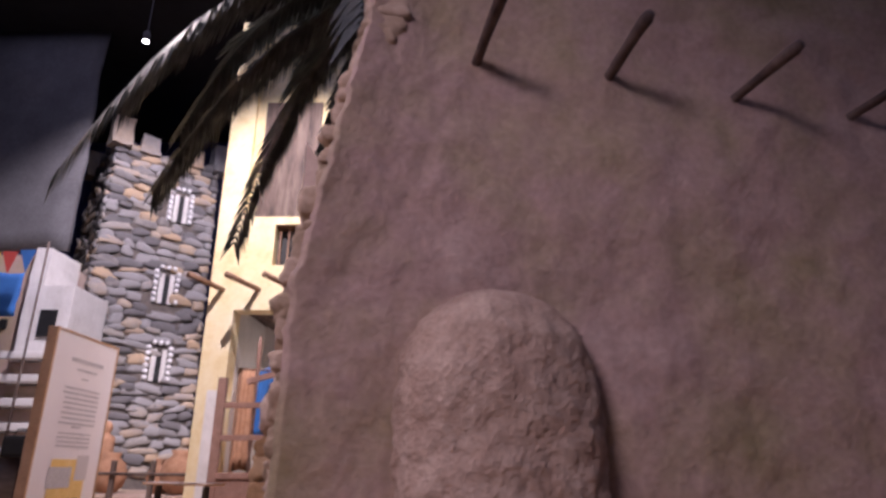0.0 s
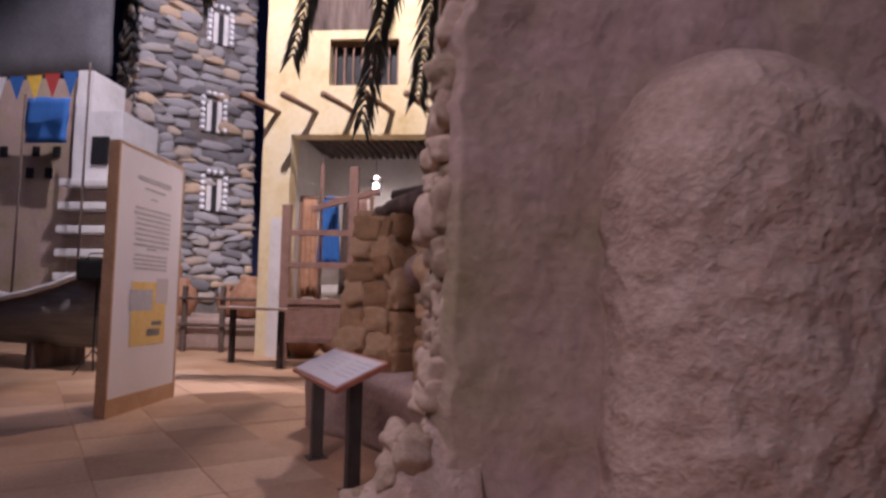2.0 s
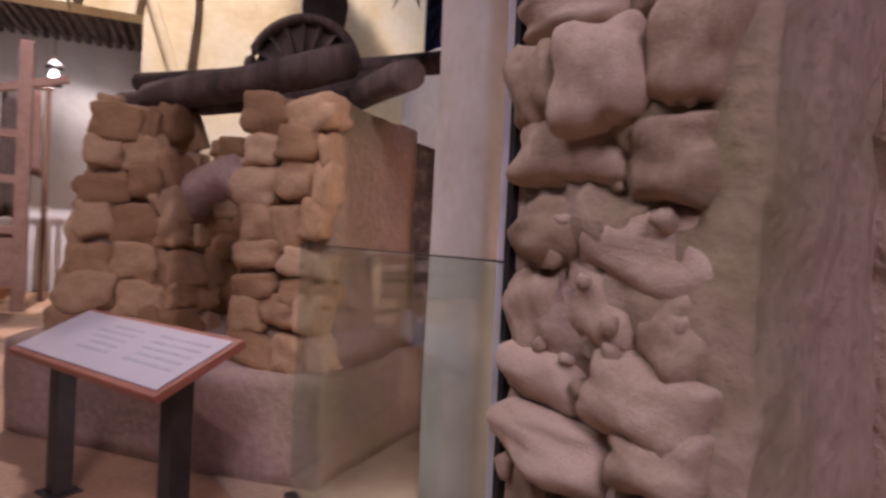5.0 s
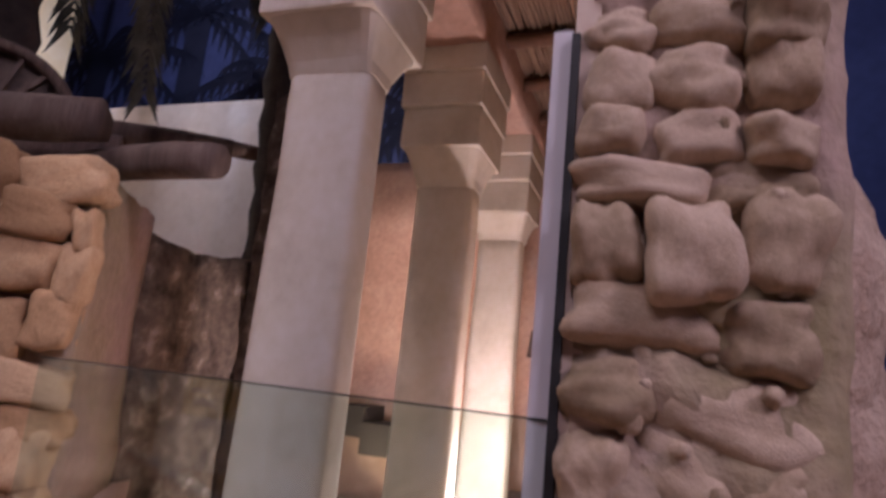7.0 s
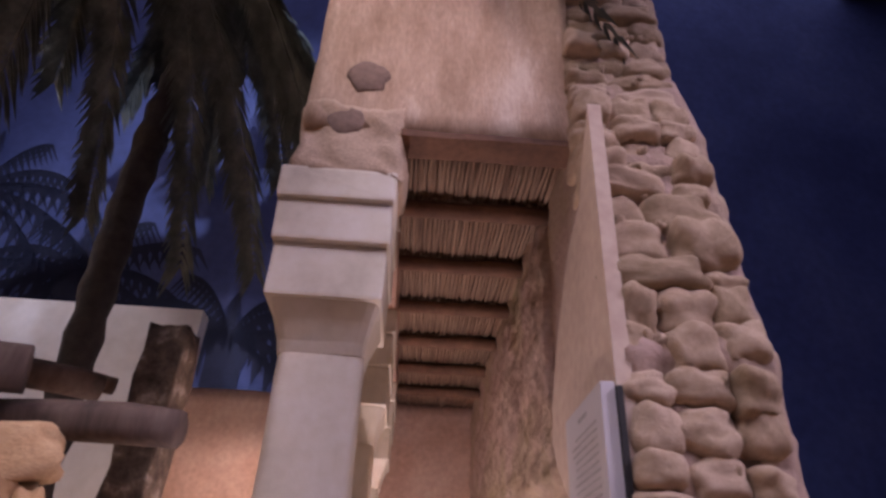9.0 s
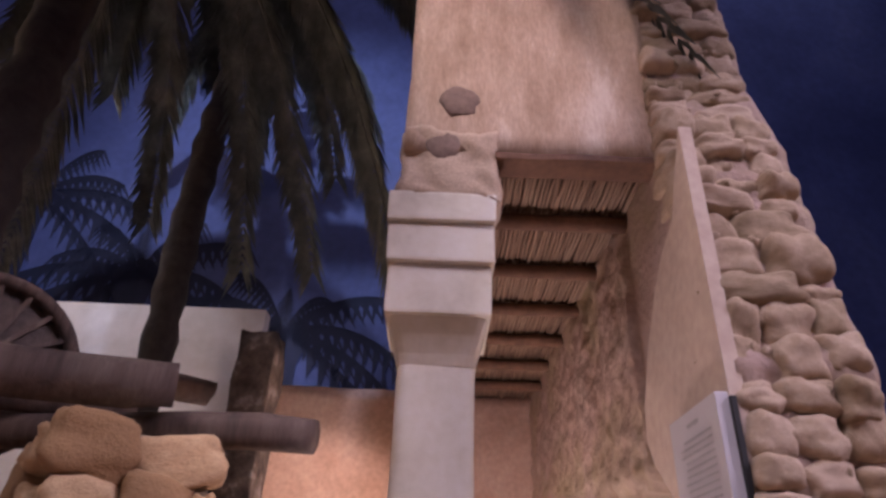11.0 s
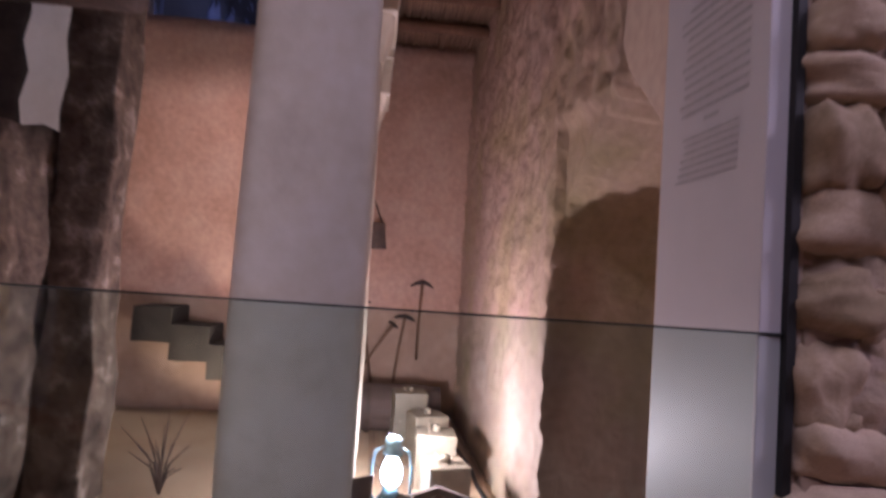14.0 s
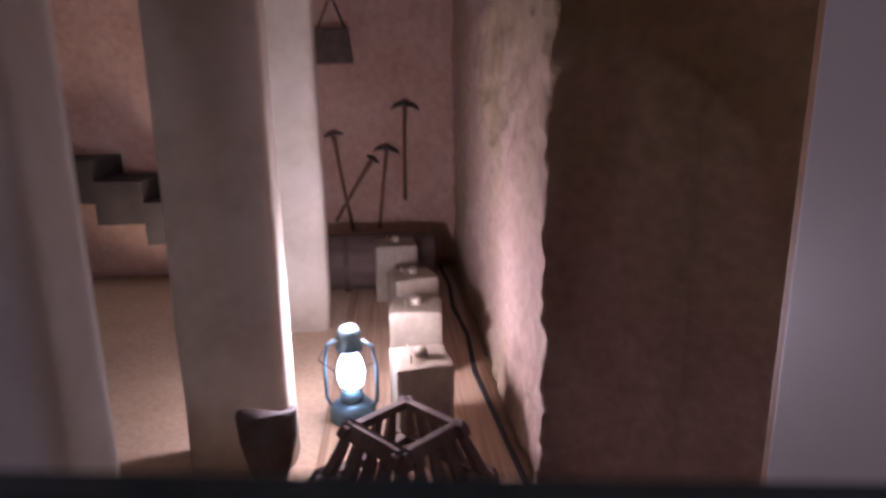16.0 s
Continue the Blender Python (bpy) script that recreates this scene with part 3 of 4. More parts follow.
# ---------------------------------------------------------------- things in the portico
def build_lantern():
    ob = thing("hurricane_lantern", W(2.50, 0.72, 0.012), "lit blue tin hurricane lantern standing on the sand", "lantern")
    part("tank", lathe([(0.095, 0), (0.10, 0.01), (0.10, 0.06), (0.08, 0.085), (0.045, 0.095)], 24), TIN, ob, smooth=True)
    part("burner", lathe([(0.05, 0.095), (0.055, 0.11), (0.04, 0.14)], 20), TIN, ob, smooth=True)
    part("bulb", lathe([(0.01, 0.14), (0.05, 0.17), (0.062, 0.22), (0.05, 0.28), (0.02, 0.325)], 18), FLAME, ob, "glowing white bulb", True)
    g = part("chimney", lathe([(0.05, 0.13), (0.072, 0.19), (0.074, 0.24), (0.05, 0.33)], 24), CHIMNEY, ob, "clear glass chimney", True)
    g.visible_shadow = False
    part("hood", lathe([(0.058, 0.33), (0.062, 0.345), (0.045, 0.36), (0.045, 0.39), (0.055, 0.40), (0.04, 0.43), (0.015, 0.44)], 20), TIN, ob, smooth=True)
    for s in (-1, 1):
        part("side_tube", tube(bmesh.new(), [(0, s * 0.085, 0.05), (0, s * 0.112, 0.1), (0, s * 0.114, 0.26), (0, s * 0.10, 0.345), (0, s * 0.05, 0.375)], 0.009, 8), TIN, ob, smooth=True)
    part("handle", tube(bmesh.new(), [(0.0, -0.10, 0.36), (-0.06, -0.12, 0.30), (-0.13, 0, 0.26), (-0.06, 0.12, 0.30), (0.0, 0.10, 0.36)], 0.003, 6), DARK_METAL, ob)
    lamp = bpy.data.lights.new("lantern_light", "POINT")
    lamp.energy, lamp.color, lamp.shadow_soft_size = 145, (1.0, 0.76, 0.68), 0.06
    new("lantern_light", lamp).location = W(2.50, 0.72, 0.50)


build_lantern()


def build_rack():
    ob = thing("slatted_crate", W(1.95, 0.50, 0.026), "low dark wooden slatted crate with splayed sides", "crate", "", 52)
    h = 0.26

    def splay(bm):
        for v in bm.verts:
            k = 1.12 - 0.46 * v.co.z / h
            v.co.x *= k
            v.co.y *= k
        return bm

    w = 0.19
    for sx in (-1, 1):
        for sy in (-1, 1):
            part("post", splay(boxed((sx * w - 0.022, sy * w - 0.022, 0), (sx * w + 0.022, sy * w + 0.022, h), 0.006)), LOG, ob)
    for k in range(4):
        turn = Matrix.Rotation(k * math.pi / 2, 4, "Z")
        for z in (0.05, h - 0.02):
            part("rail", splay(boxed((-w - 0.05, -w - 0.025, z - 0.02), (w + 0.05, -w + 0.02, z + 0.02), 0.006, turn)), LOG, ob)
        for x in (-0.09, 0.0, 0.09):
            part("slat", splay(boxed((x - 0.024, -w - 0.012, 0.06), (x + 0.024, -w + 0.012, h - 0.03), 0.004, turn)), LOG, ob)


build_rack()


def build_can(u, n, w, h, turn):
    ob = thing("metal_can", W(u, n, 0.012), "old cream painted square tin can with a round cap", "can", "square tin cans", turn)
    bm = boxed((-w / 2, -w / 2, 0), (w / 2, w / 2, h), 0.02)
    part("body", relief(bm, 0.006, 5, 2, u), CREAM_TIN, ob)
    part("cap", lathe([(0.03, h), (0.03, h + 0.03), (0.02, h + 0.04)], 14), CREAM_TIN, ob, smooth=True)
    part("grip", tube(bmesh.new(), [(-0.06, 0.05, h), (-0.06, 0.05, h + 0.03), (0.06, 0.05, h + 0.03), (0.06, 0.05, h)], 0.006, 6), CREAM_TIN, ob)


for u, n, w, h, a in ((2.42, 0.42, 0.24, 0.32, 18), (2.98, 0.42, 0.26, 0.36, 8), (3.6, 0.42, 0.26, 0.34, 24), (4.2, 0.52, 0.28, 0.40, 14)):
    build_can(u, n, w, h, a)


def build_bale():
    ob = thing("wool_bale", W(4.45, 0.75, 0.012), "rolled dark striped wool rug lying by the back wall", "rug", "", 12)
    bm = tube(bmesh.new(), [(0.0, -0.5, 0.2), (0, -0.25, 0.21), (0, 0, 0.2), (0, 0.25, 0.21), (0, 0.5, 0.2)], 0.2, 20, 0.12, 3)
    part("roll", bm, CLOTH, ob, smooth=True)
    part("strap", tube(bmesh.new(), [(0, 0.10, 0.2), (0, 0.14, 0.2)], 0.215, 20), LEATHER, ob)


build_bale()


def build_carved_post():
    bm = lathe([(0.085, 0), (0.09, 0.03), (0.06, 0.08), (0.07, 0.16), (0.055, 0.2), (0.08, 0.3), (0.105, 0.42), (0.11, 0.47)], 20)
    for v in bm.verts:
        if v.co.z > 0.44:
            v.co.z += 0.09 * abs(v.co.y) / 0.11 - 0.03
    ob = link_mesh("coffee_mortar", bm, LEATHER)
    ob.matrix_world = pose(*W(1.80, 0.93, 0.012), 0, 0, 10) @ Matrix.Diagonal((0.85, 0.85, 0.8, 1))
    tagged(ob, "black carved wooden mortar with a notched rim", "mortar")


build_carved_post()


def build_cable():
    bm = tube(bmesh.new(), [W(4.9, 0.16, 0.03), W(4.4, 0.13, 0.02), W(3.9, 0.15, 0.025), W(3.4, 0.11, 0.02), W(2.9, 0.13, 0.025), W(2.3, 0.09, 0.02), W(1.7, 0.05, 0.02)], 0.016, 8)
    tagged(link_mesh("rope", bm, RUBBER_AND_SHADE), "black rope lying along the foot of the wall", "rope")


build_cable()


def build_bag():
    ob = thing("hanging_bag", W(4.95, 0.94, 1.62), "small dark leather bag hanging on the plaster wall", "bag", "", 10)
    bm = boxed((-0.05, -0.15, 0.0), (-0.0, 0.15, 0.26), 0.02)
    for v in bm.verts:
        v.co.y *= 1.0 - 0.9 * max(0, v.co.z - 0.05)
    part("pouch", relief(bm, 0.012, 6, 2, 1), LEATHER, ob, smooth=True)
    part("strap", tube(bmesh.new(), [(-0.02, -0.11, 0.22), (-0.015, -0.03, 0.42), (-0.01, 0, 0.50), (-0.015, 0.03, 0.42), (-0.02, 0.12, 0.22)], 0.009, 6), LEATHER, ob)


build_bag()


def build_pick(n, z, length, tilt, head, label):
    ob = thing("hand_pick", W(4.94, n, z), label, "tool", "tools on the back wall", 10)
    m = Matrix.Rotation(radians(tilt), 4, "X")
    part("shaft", tube(bmesh.new(), [m @ Vector((0, 0, 0)), m @ Vector((0, 0.006, length * 0.5)), m @ Vector((0, 0, length))], [0.015, 0.013, 0.017], 8), WOOD, ob, smooth=True)
    pts = [m @ Vector((0, y, length - 0.02 - abs(y) ** 1.6 * 1.6 * head)) for y in (-0.11 * head, -0.06 * head, 0, 0.06 * head, 0.11 * head)]
    part("head", tube(bmesh.new(), pts, [0.005, 0.014, 0.02, 0.014, 0.005], 8), DARK_METAL, ob, "rusty iron head", True)


build_pick(0.43, 0.58, 0.77, 1, 1.0, "iron pick with a long wooden shaft hung upright")
build_pick(0.64, 0.36, 0.66, 7, 0.9, "short hoe with a wooden shaft hung upright")
build_pick(0.85, 0.34, 0.80, -9, 0.7, "slim wooden tool hung at a slant")
build_pick(0.98, 0.42, 0.60, 32, 0.5, "thin wooden rod hung at a slant")


def build_steps():
    bm = bmesh.new()
    for k in range(4):
        box(bm, (4.45, 2.9 - 0.32 * (k + 1), 0.82 - 0.15 * k - 0.14), (5.0, 2.9 - 0.32 * k, 0.98 - 0.15 * k))
    ob = link_mesh("wooden_steps", relief(bm, 0.01, 3, 2, 1.0), BARK, smooth=False)
    ob.matrix_world = PORTICO
    tagged(ob, "dark stepped timber fixed on the plaster wall", "steps")


build_steps()


def build_dry_plant():
    r = random.Random(12)
    at = W(2.7, 2.05, 0.01)
    ob = thing("dry_shrub", at, "dry dark thorny stalks standing in the recess", "plant")
    for _ in range(16):
        a, l = r.uniform(0, 6.28), r.uniform(0.2, 0.5)
        d = Vector((math.cos(a) * 0.35, math.sin(a) * 0.35, 1)) * l
        part("stalk", tube(bmesh.new(), [(0, 0, 0), d * 0.5, d + Vector((d.x, d.y, -0.1)) * 0.6], [0.008, 0.005, 0.002], 5), LEATHER, ob)


build_dry_plant()

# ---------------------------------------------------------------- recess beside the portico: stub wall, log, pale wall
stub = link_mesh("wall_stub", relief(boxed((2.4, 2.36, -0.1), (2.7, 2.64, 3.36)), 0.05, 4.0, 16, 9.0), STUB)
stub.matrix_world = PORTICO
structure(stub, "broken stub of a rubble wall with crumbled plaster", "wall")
structure(link_mesh("wall_pale", boxed((5.45, 3.4, 0), (5.7, 12.5, 4.85)), LIME, smooth=False), "pale grey garden wall", "wall").matrix_world = PORTICO


def build_log(name, a, b, r, label, seed=1, mat=None):
    a, b = Vector(a), Vector(b)
    pts = [a.lerp(b, s) + Vector((0, 0, 0.03 * math.sin(3 * s + seed))) for s in (0, 0.15, 0.35, 0.55, 0.75, 0.9, 1.0)]
    ob = link_mesh(name, tube(bmesh.new(), [p - a for p in pts], [r * 0.97, r, r * 1.04, r, r * 0.96, r * 1.02, r * 0.95], 16, 0.22, seed), mat or LOG)
    ob.matrix_world = Matrix.Translation(a)
    return tagged(ob, label, "log", "roof logs of the ruin")


LOGS = "dark weathered palm log lying across the ruined piers"
build_log("roof_log", W(0.75, 1.66, 2.15), W(0.95, 3.3, 2.20), 0.08, LOGS, 1)
build_log("roof_log", (-1.80, 8.05, 2.27), (-0.72, 6.45, 2.40), 0.11, LOGS, 2)
build_log("roof_log", (-1.98, 8.30, 2.27), (-0.3, 6.95, 2.42), 0.10, LOGS, 3)
build_log("roof_log", (-1.9, 9.0, 2.62), (0.5, 7.0, 2.70), 0.09, LOGS, 4)
build_log("roof_log", (-0.9, 8.6, 2.78), (0.9, 7.2, 2.84), 0.06, LOGS, 5)

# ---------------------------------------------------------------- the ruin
# Darkened plaster here stands in for the darkness behind the pier.
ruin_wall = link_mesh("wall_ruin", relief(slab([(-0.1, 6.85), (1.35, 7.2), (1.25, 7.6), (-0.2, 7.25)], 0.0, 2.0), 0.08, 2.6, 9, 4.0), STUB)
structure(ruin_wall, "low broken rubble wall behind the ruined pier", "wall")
ochre = stone_meshes("stone", OCHRE, 10, 7, 3.0, 0.15, 5.5)


def build_pier(plan_quad, z0, z1, taper, seed, label, faces, side_mat=MUD, wide=(0.2, 0.34), high=(0.14, 0.22)):
    """A stone pier over a plan quadrilateral; faces: the sides that show their stones."""
    cx = sum(p[0] for p in plan_quad) / 4
    cy = sum(p[1] for p in plan_quad) / 4
    bm = slab([(x - cx, y - cy) for x, y in plan_quad], 0, z1 - z0)
    for v in bm.verts:
        k = 1 - taper * v.co.z / (z1 - z0)
        v.co.x *= k * 0.96
        v.co.y *= k * 0.96
    core = link_mesh("ruined_pier", relief(bm, 0.03, 2.5, 7, seed), side_mat)
    core.matrix_world = Matrix.Translation((cx, cy, z0))
    tagged(core, label, "pier", "ruined piers")
    r = random.Random(seed)
    for i in faces:
        a, b = Vector((*plan_quad[i], 0)) - Vector((cx, cy, 0)), Vector((*plan_quad[(i + 1) % 4], 0)) - Vector((cx, cy, 0))
        d = b - a
        L = d.length
        inward = math.atan2(d.y, d.x)
        mid = (a + b) / 2
        dist = mid.length

        def width(z, L=L):
            k = 1 - taper * z / (z1 - z0)
            return (-L / 2 * k, L / 2 * k)

        lean = math.degrees(math.atan2(dist * taper, z1 - z0))
        m = Matrix.Translation(mid) @ Matrix.Rotation(inward, 4, "Z") @ Matrix.Rotation(radians(-lean), 4, "X")
        lay(core, ochre, m, r, width, 0.0, z1 - z0 - 0.05, wide, high, 0.17, jitter=0.22, gap=0.97, tilt=7)
    return core


build_pier([(-1.27, 6.52), (-0.86, 6.04), (-0.05, 6.82), (-0.45, 7.3)], 0.6, 2.07, 0.08, 11, "ochre stone pier with plastered side in the ruin", (0, 3))
build_pier([(-2.32, 7.75), (-1.62, 7.35), (-1.25, 7.95), (-1.95, 8.4)], 0.55, 2.16, 0.46, 12, "tapering ochre stone pier in the ruin", (0, 1, 3), wide=(0.26, 0.42), high=(0.17, 0.27))
build_pier([(-1.25, 8.7), (-0.75, 8.5), (-0.5, 9.1), (-1.0, 9.3)], 0.55, 2.1, 0.08, 13, "small ochre stone pier behind the ruin", (0, 3))
plinth = link_mesh("ruin_plinth", relief(slab([(-2.55, 7.55), (-1.42, 6.42), (-0.92, 5.98), (-0.75, 6.15), (0.2, 7.0), (-0.4, 9.4), (-2.0, 9.2)], 0, 0.6), 0.03, 2.0, 6, 6.0), MUD)
tagged(plinth, "low mud-plastered plinth under the ruined piers", "plinth")


def build_arch_stone():
    bm = bmesh.new()
    pts = [Vector((-1.62, 7.75, 1.35)), Vector((-1.45, 7.62, 1.62)), Vector((-1.25, 7.4, 1.72)), Vector((-1.02, 7.1, 1.55)), Vector((-0.95, 6.95, 1.3))]
    tube(bm, [p - pts[0] for p in pts], 0.15, 12, 0.3, 4)
    ob = link_mesh("broken_arch", bm, MUD)
    ob.matrix_world = Matrix.Translation(pts[0])
    tagged(ob, "low broken mud arch between the two piers", "arch")


build_arch_stone()


def build_wheel():
    ob = thing("well_wheel", (-0.77, 7.57, 2.50), "dark ribbed wooden wheel lying on the roof logs", "wheel", "", -38)
    rim = bmesh.new()
    pts = [(1.05 * math.cos(a), 0, 1.05 * math.sin(a)) for a in [2 * math.pi * k / 36 for k in range(37)]]
    tube(rim, pts, 0.09, 8)
    part("rim", rim, LOG, ob, smooth=True)
    disc = tube(bmesh.new(), [(0, 0.05, 0), (0, 0.12, 0)], 1.0, 36)
    part("disc", disc, LEATHER, ob)
    for k in range(18):
        a = 2 * math.pi * k / 18
        part("spoke", boxed((-0.03, -0.03, 0.1), (0.03, 0.04, 1.0), 0.01, Matrix.Rotation(a, 4, "Y")), LOG, ob)
    part("axle", tube(bmesh.new(), [(0, -0.25, 0), (0, 0.3, 0)], 0.09, 14), LOG, ob)
    ob.scale = (0.43, 0.6, 0.43)


build_wheel()


# ---------------------------------------------------------------- reading desks and the free-standing board
def build_lectern(name, a, b, z, length, width, tilt, top_mat, edge_mat, label):
    """Two legs at a and b, a sloping board on them."""
    a, b = Vector((*a, 0)), Vector((*b, 0))
    d = (b - a).normalized()
    mid = (a + b) / 2
    ob = thing(name, mid, label, "reading desk", "", math.degrees(math.atan2(d.y, d.x)))
    half = (b - a).length / 2
    for s in (-1, 1):
        leg = part("leg", boxed((s * half - 0.045, -0.045, 0.0), (s * half + 0.045, 0.045, z - 0.05), 0.005), DARK_METAL, ob)
        part("foot_plate", boxed((s * half - 0.08, -0.08, 0.0), (s * half + 0.08, 0.08, 0.012), 0.003), DARK_METAL, leg)
    m = pose(0, 0, z, tilt, 0, 0)
    part("tray", boxed((-length / 2, -width / 2, -0.035), (length / 2, width / 2, 0.0), 0.006, m), edge_mat, ob)
    plate = part("plate", boxed((-length / 2 + 0.03, -width / 2 + 0.03, 0.0), (length / 2 - 0.03, width / 2 - 0.03, 0.006), 0.002, m), top_mat, ob, "white printed plate")
    return ob, m


desk, desk_top = build_lectern("reading_desk", (-1.61, 5.51), (-2.10, 6.37), 0.80, 1.30, 0.42, -24, BOARD, RED_WOOD, "sloping white text desk with red wood edge on dark legs")
r2 = random.Random(5)
for x0, x1 in ((-0.55, -0.12), (-0.05, 0.3)):
    for k in range(5):
        part("text_line", boxed((x0, -0.12 + 0.045 * k, 0.006), (x1 - r2.uniform(0, 0.1), -0.105 + 0.045 * k, 0.0075), 0, desk_top), MAP_GREY, desk)
build_lectern("display_desk", (-5.72, 13.22), (-4.47, 12.38), 1.08, 2.0, 0.42, 0, BOARD, MDF, "long flat white display desk on dark legs")


def build_board():
    ob = thing("text_board", (-4.68, 8.27, 0), "tall free-standing white text board in a wooden frame", "sign", "", 1.5)
    part("side_frame", boxed((-0.12, -0.76, 0.0), (0.0, -0.725, 2.96), 0.004), MDF, ob)
    part("side_frame", boxed((-0.12, 0.725, 0.0), (0.0, 0.76, 2.96), 0.004), MDF, ob)
    part("top_frame", boxed((-0.12, -0.725, 2.93), (0.0, 0.725, 2.96), 0.004), MDF, ob)
    part("foot_frame", boxed((-0.12, -0.725, 0.0), (0.0, 0.725, 0.2), 0.004), MDF, ob)
    part("board", boxed((-0.11, -0.725, 0.2), (-0.006, 0.725, 2.93)), WHITE_BOARD, ob)
    face = Matrix.Translation((-0.004, 0, 0)) @ Matrix.Rotation(math.pi / 2, 4, "Z")
    r = random.Random(6)
    lines(ob, face, -0.38, 0.42, 2.66, 2.62, 0.1, 0.05, r, 0.05, mat=MAP_GREY)
    lines(ob, face, -0.2, 0.28, 2.54, 2.52, 0.06, 0.025, r, 0.05, mat=MAP_GREY)
    lines(ob, face, -0.06, 0.1, 2.43, 2.41, 0.06, 0.02, r, 0.05, mat=MAP_GREY)
    lines(ob, face, -0.4, 0.44, 2.30, 1.85, 0.06, 0.022, r, 0.1, mat=MAP_GREY)
    lines(ob, face, -0.1, 0.12, 1.84, 1.82, 0.06, 0.02, r, 0.05, mat=MAP_GREY)
    lines(ob, face, -0.4, 0.4, 1.76, 1.6, 0.05, 0.018, r, 0.1, mat=MAP_GREY)
    chart = part("chart", boxed((-0.36, -0.002, 0.72), (0.42, 0.0, 1.45), 0, face), MAP_YELLOW, ob, "yellow printed map")
    part("chart_sea", boxed((-0.40, -0.0035, 1.12), (0.1, -0.002, 1.36), 0, face), MAP_GREY, chart)
    part("chart_sea", boxed((0.18, -0.0035, 1.2), (0.46, -0.002, 1.5), 0, face), BOARD, chart)
    part("chart_mark", boxed((0.0, -0.0035, 0.82), (0.3, -0.002, 0.9), 0, face), INK, chart)
    part("chart_mark", boxed((0.1, -0.0035, 0.94), (0.34, -0.002, 0.99), 0, face), INK, chart)


build_board()


# ---------------------------------------------------------------- the yellow house
def build_house():
    house = thing("yellow_house", (-3.5, 14.5, 0), "yellow limewashed house front with a porch and roof poles", "house")
    D = 0.5
    for lo, hi in (((-2.25, 0, 0), (-1.62, D, 13)), ((-1.62, 0, 4.85), (1.46, D, 5.95)), ((1.46, 0, 0), (6.5, D, 13)),
                   ((-1.62, 0, 5.95), (-0.82, D, 7.2)), ((0.72, 0, 5.95), (1.46, D, 13)), ((-0.82, 0, 7.0), (0.72, D, 7.2)), ((-1.62, 0.14, 7.2), (0.72, D, 13))):
        part("wall", boxed(lo, hi), YELLOW, house)
    for lo, hi in (((-2.3, 2.6, 0), (6.5, 2.8, 5.2)), ((-1.82, D, 0), (-1.62, 2.6, 5.0)), ((1.46, D, 0), (1.7, 2.6, 5.0))):
        part("porch_wall", boxed(lo, hi), LIME, house)
    part("porch_ceiling", boxed((-1.62, D, 5.0), (1.46, 2.6, 5.1)), LOG, house)
    for k in range(17):
        x = -1.52 + 0.18 * k
        part("porch_pole", tube(bmesh.new(), [(x, 0.1, 4.93), (x + 0.1, 1.3, 4.95), (x + 0.16, 2.6, 4.93)], 0.055, 8, 0.2, k), LOG, house, smooth=True)
    for k in range(6):
        x = -1.86 + 0.85 * k
        part("roof_pole", tube(bmesh.new(), [(x, 0.2, 5.33), (x - 0.22, -0.4, 5.37), (x - 0.5, -1.0, 5.43)], [0.06, 0.058, 0.07], 9, 0.15, k), WOOD, house, smooth=True)
    # A black plate gives the window its inner shade.
    win = part("window", boxed((-0.82, 0.3, 5.95), (0.72, 0.34, 7.0)), RUBBER_AND_SHADE, house, "black plate as shade behind the window bars")
    for k in range(8):
        part("bar", boxed((-0.74 + 0.2 * k, 0.16, 5.95), (-0.70 + 0.2 * k, 0.2, 7.0)), WOOD, win)
    part("sill", boxed((-0.9, 0.12, 6.93), (0.8, 0.3, 7.0)), WOOD, win)
    part("shutter", boxed((-1.38, 0.09, 7.25), (0.1, 0.14, 10.5), 0.01), LOG, house, "dark closed wooden shutter")
    part("dado", boxed((-2.0, -0.03, 0.0), (-1.64, 0.0, 3.0), 0.004), LIME, house, "pale grey door post")
    # stepped arch band on the right side of the front
    part("brace", tube(bmesh.new(), [(1.55, -0.1, 5.2), (2.2, -0.1, 3.2)], 0.09, 8), YELLOW, house)


build_house()


def build_gate():
    gate = thing("wooden_gate", (-4.22, 13.9, 0), "open rosy wooden gate with turned bars and a sloping top rail", "gate")
    for x, h in ((-0.72, 3.2), (0.68, 4.0)):
        part("post", boxed((x - 0.09, -0.07, 0), (x + 0.09, 0.07, h), 0.01), GATE, gate)
    for z in (0.42, 1.2, 1.95, 2.62):
        part("rail", boxed((-0.63, -0.05, z - 0.06), (0.59, 0.05, z + 0.06), 0.008), GATE, gate)
    part("panel", boxed((-0.63, -0.02, 0.48), (0.59, 0.02, 1.14)), GATE, gate)
    part("top_rail", boxed((-0.75, -0.05, -0.06), (0.72, 0.05, 0.06), 0.008, pose(0, 0, 3.32, 0, -16, 0)), GATE, gate)
    for k in range(6):
        x = -0.53 + 0.21 * k
        part("bar", lathe([(0.03, 1.2), (0.05, 1.4), (0.03, 1.6), (0.05, 1.85), (0.03, 2.2), (0.05, 2.45), (0.03, 2.7), (0.03, 3.25 + 0.07 * k), (0.05, 3.6 + 0.07 * k), (0.004, 3.8 + 0.07 * k)], 8), GATE, gate, smooth=True)
        gate.children[-1].location.x = x


build_gate()


def build_porch_lantern():
    ob = thing("porch_lantern", (-3.44, 15.75, 3.75), "lit glass lantern hanging under the porch ceiling", "lantern")
    part("bulb", lathe([(0.02, 0.03), (0.07, 0.08), (0.07, 0.2), (0.02, 0.26)], 14), BULB, ob, "glowing white bulb", True)
    for k in range(4):
        a = math.pi / 2 * k + 0.5
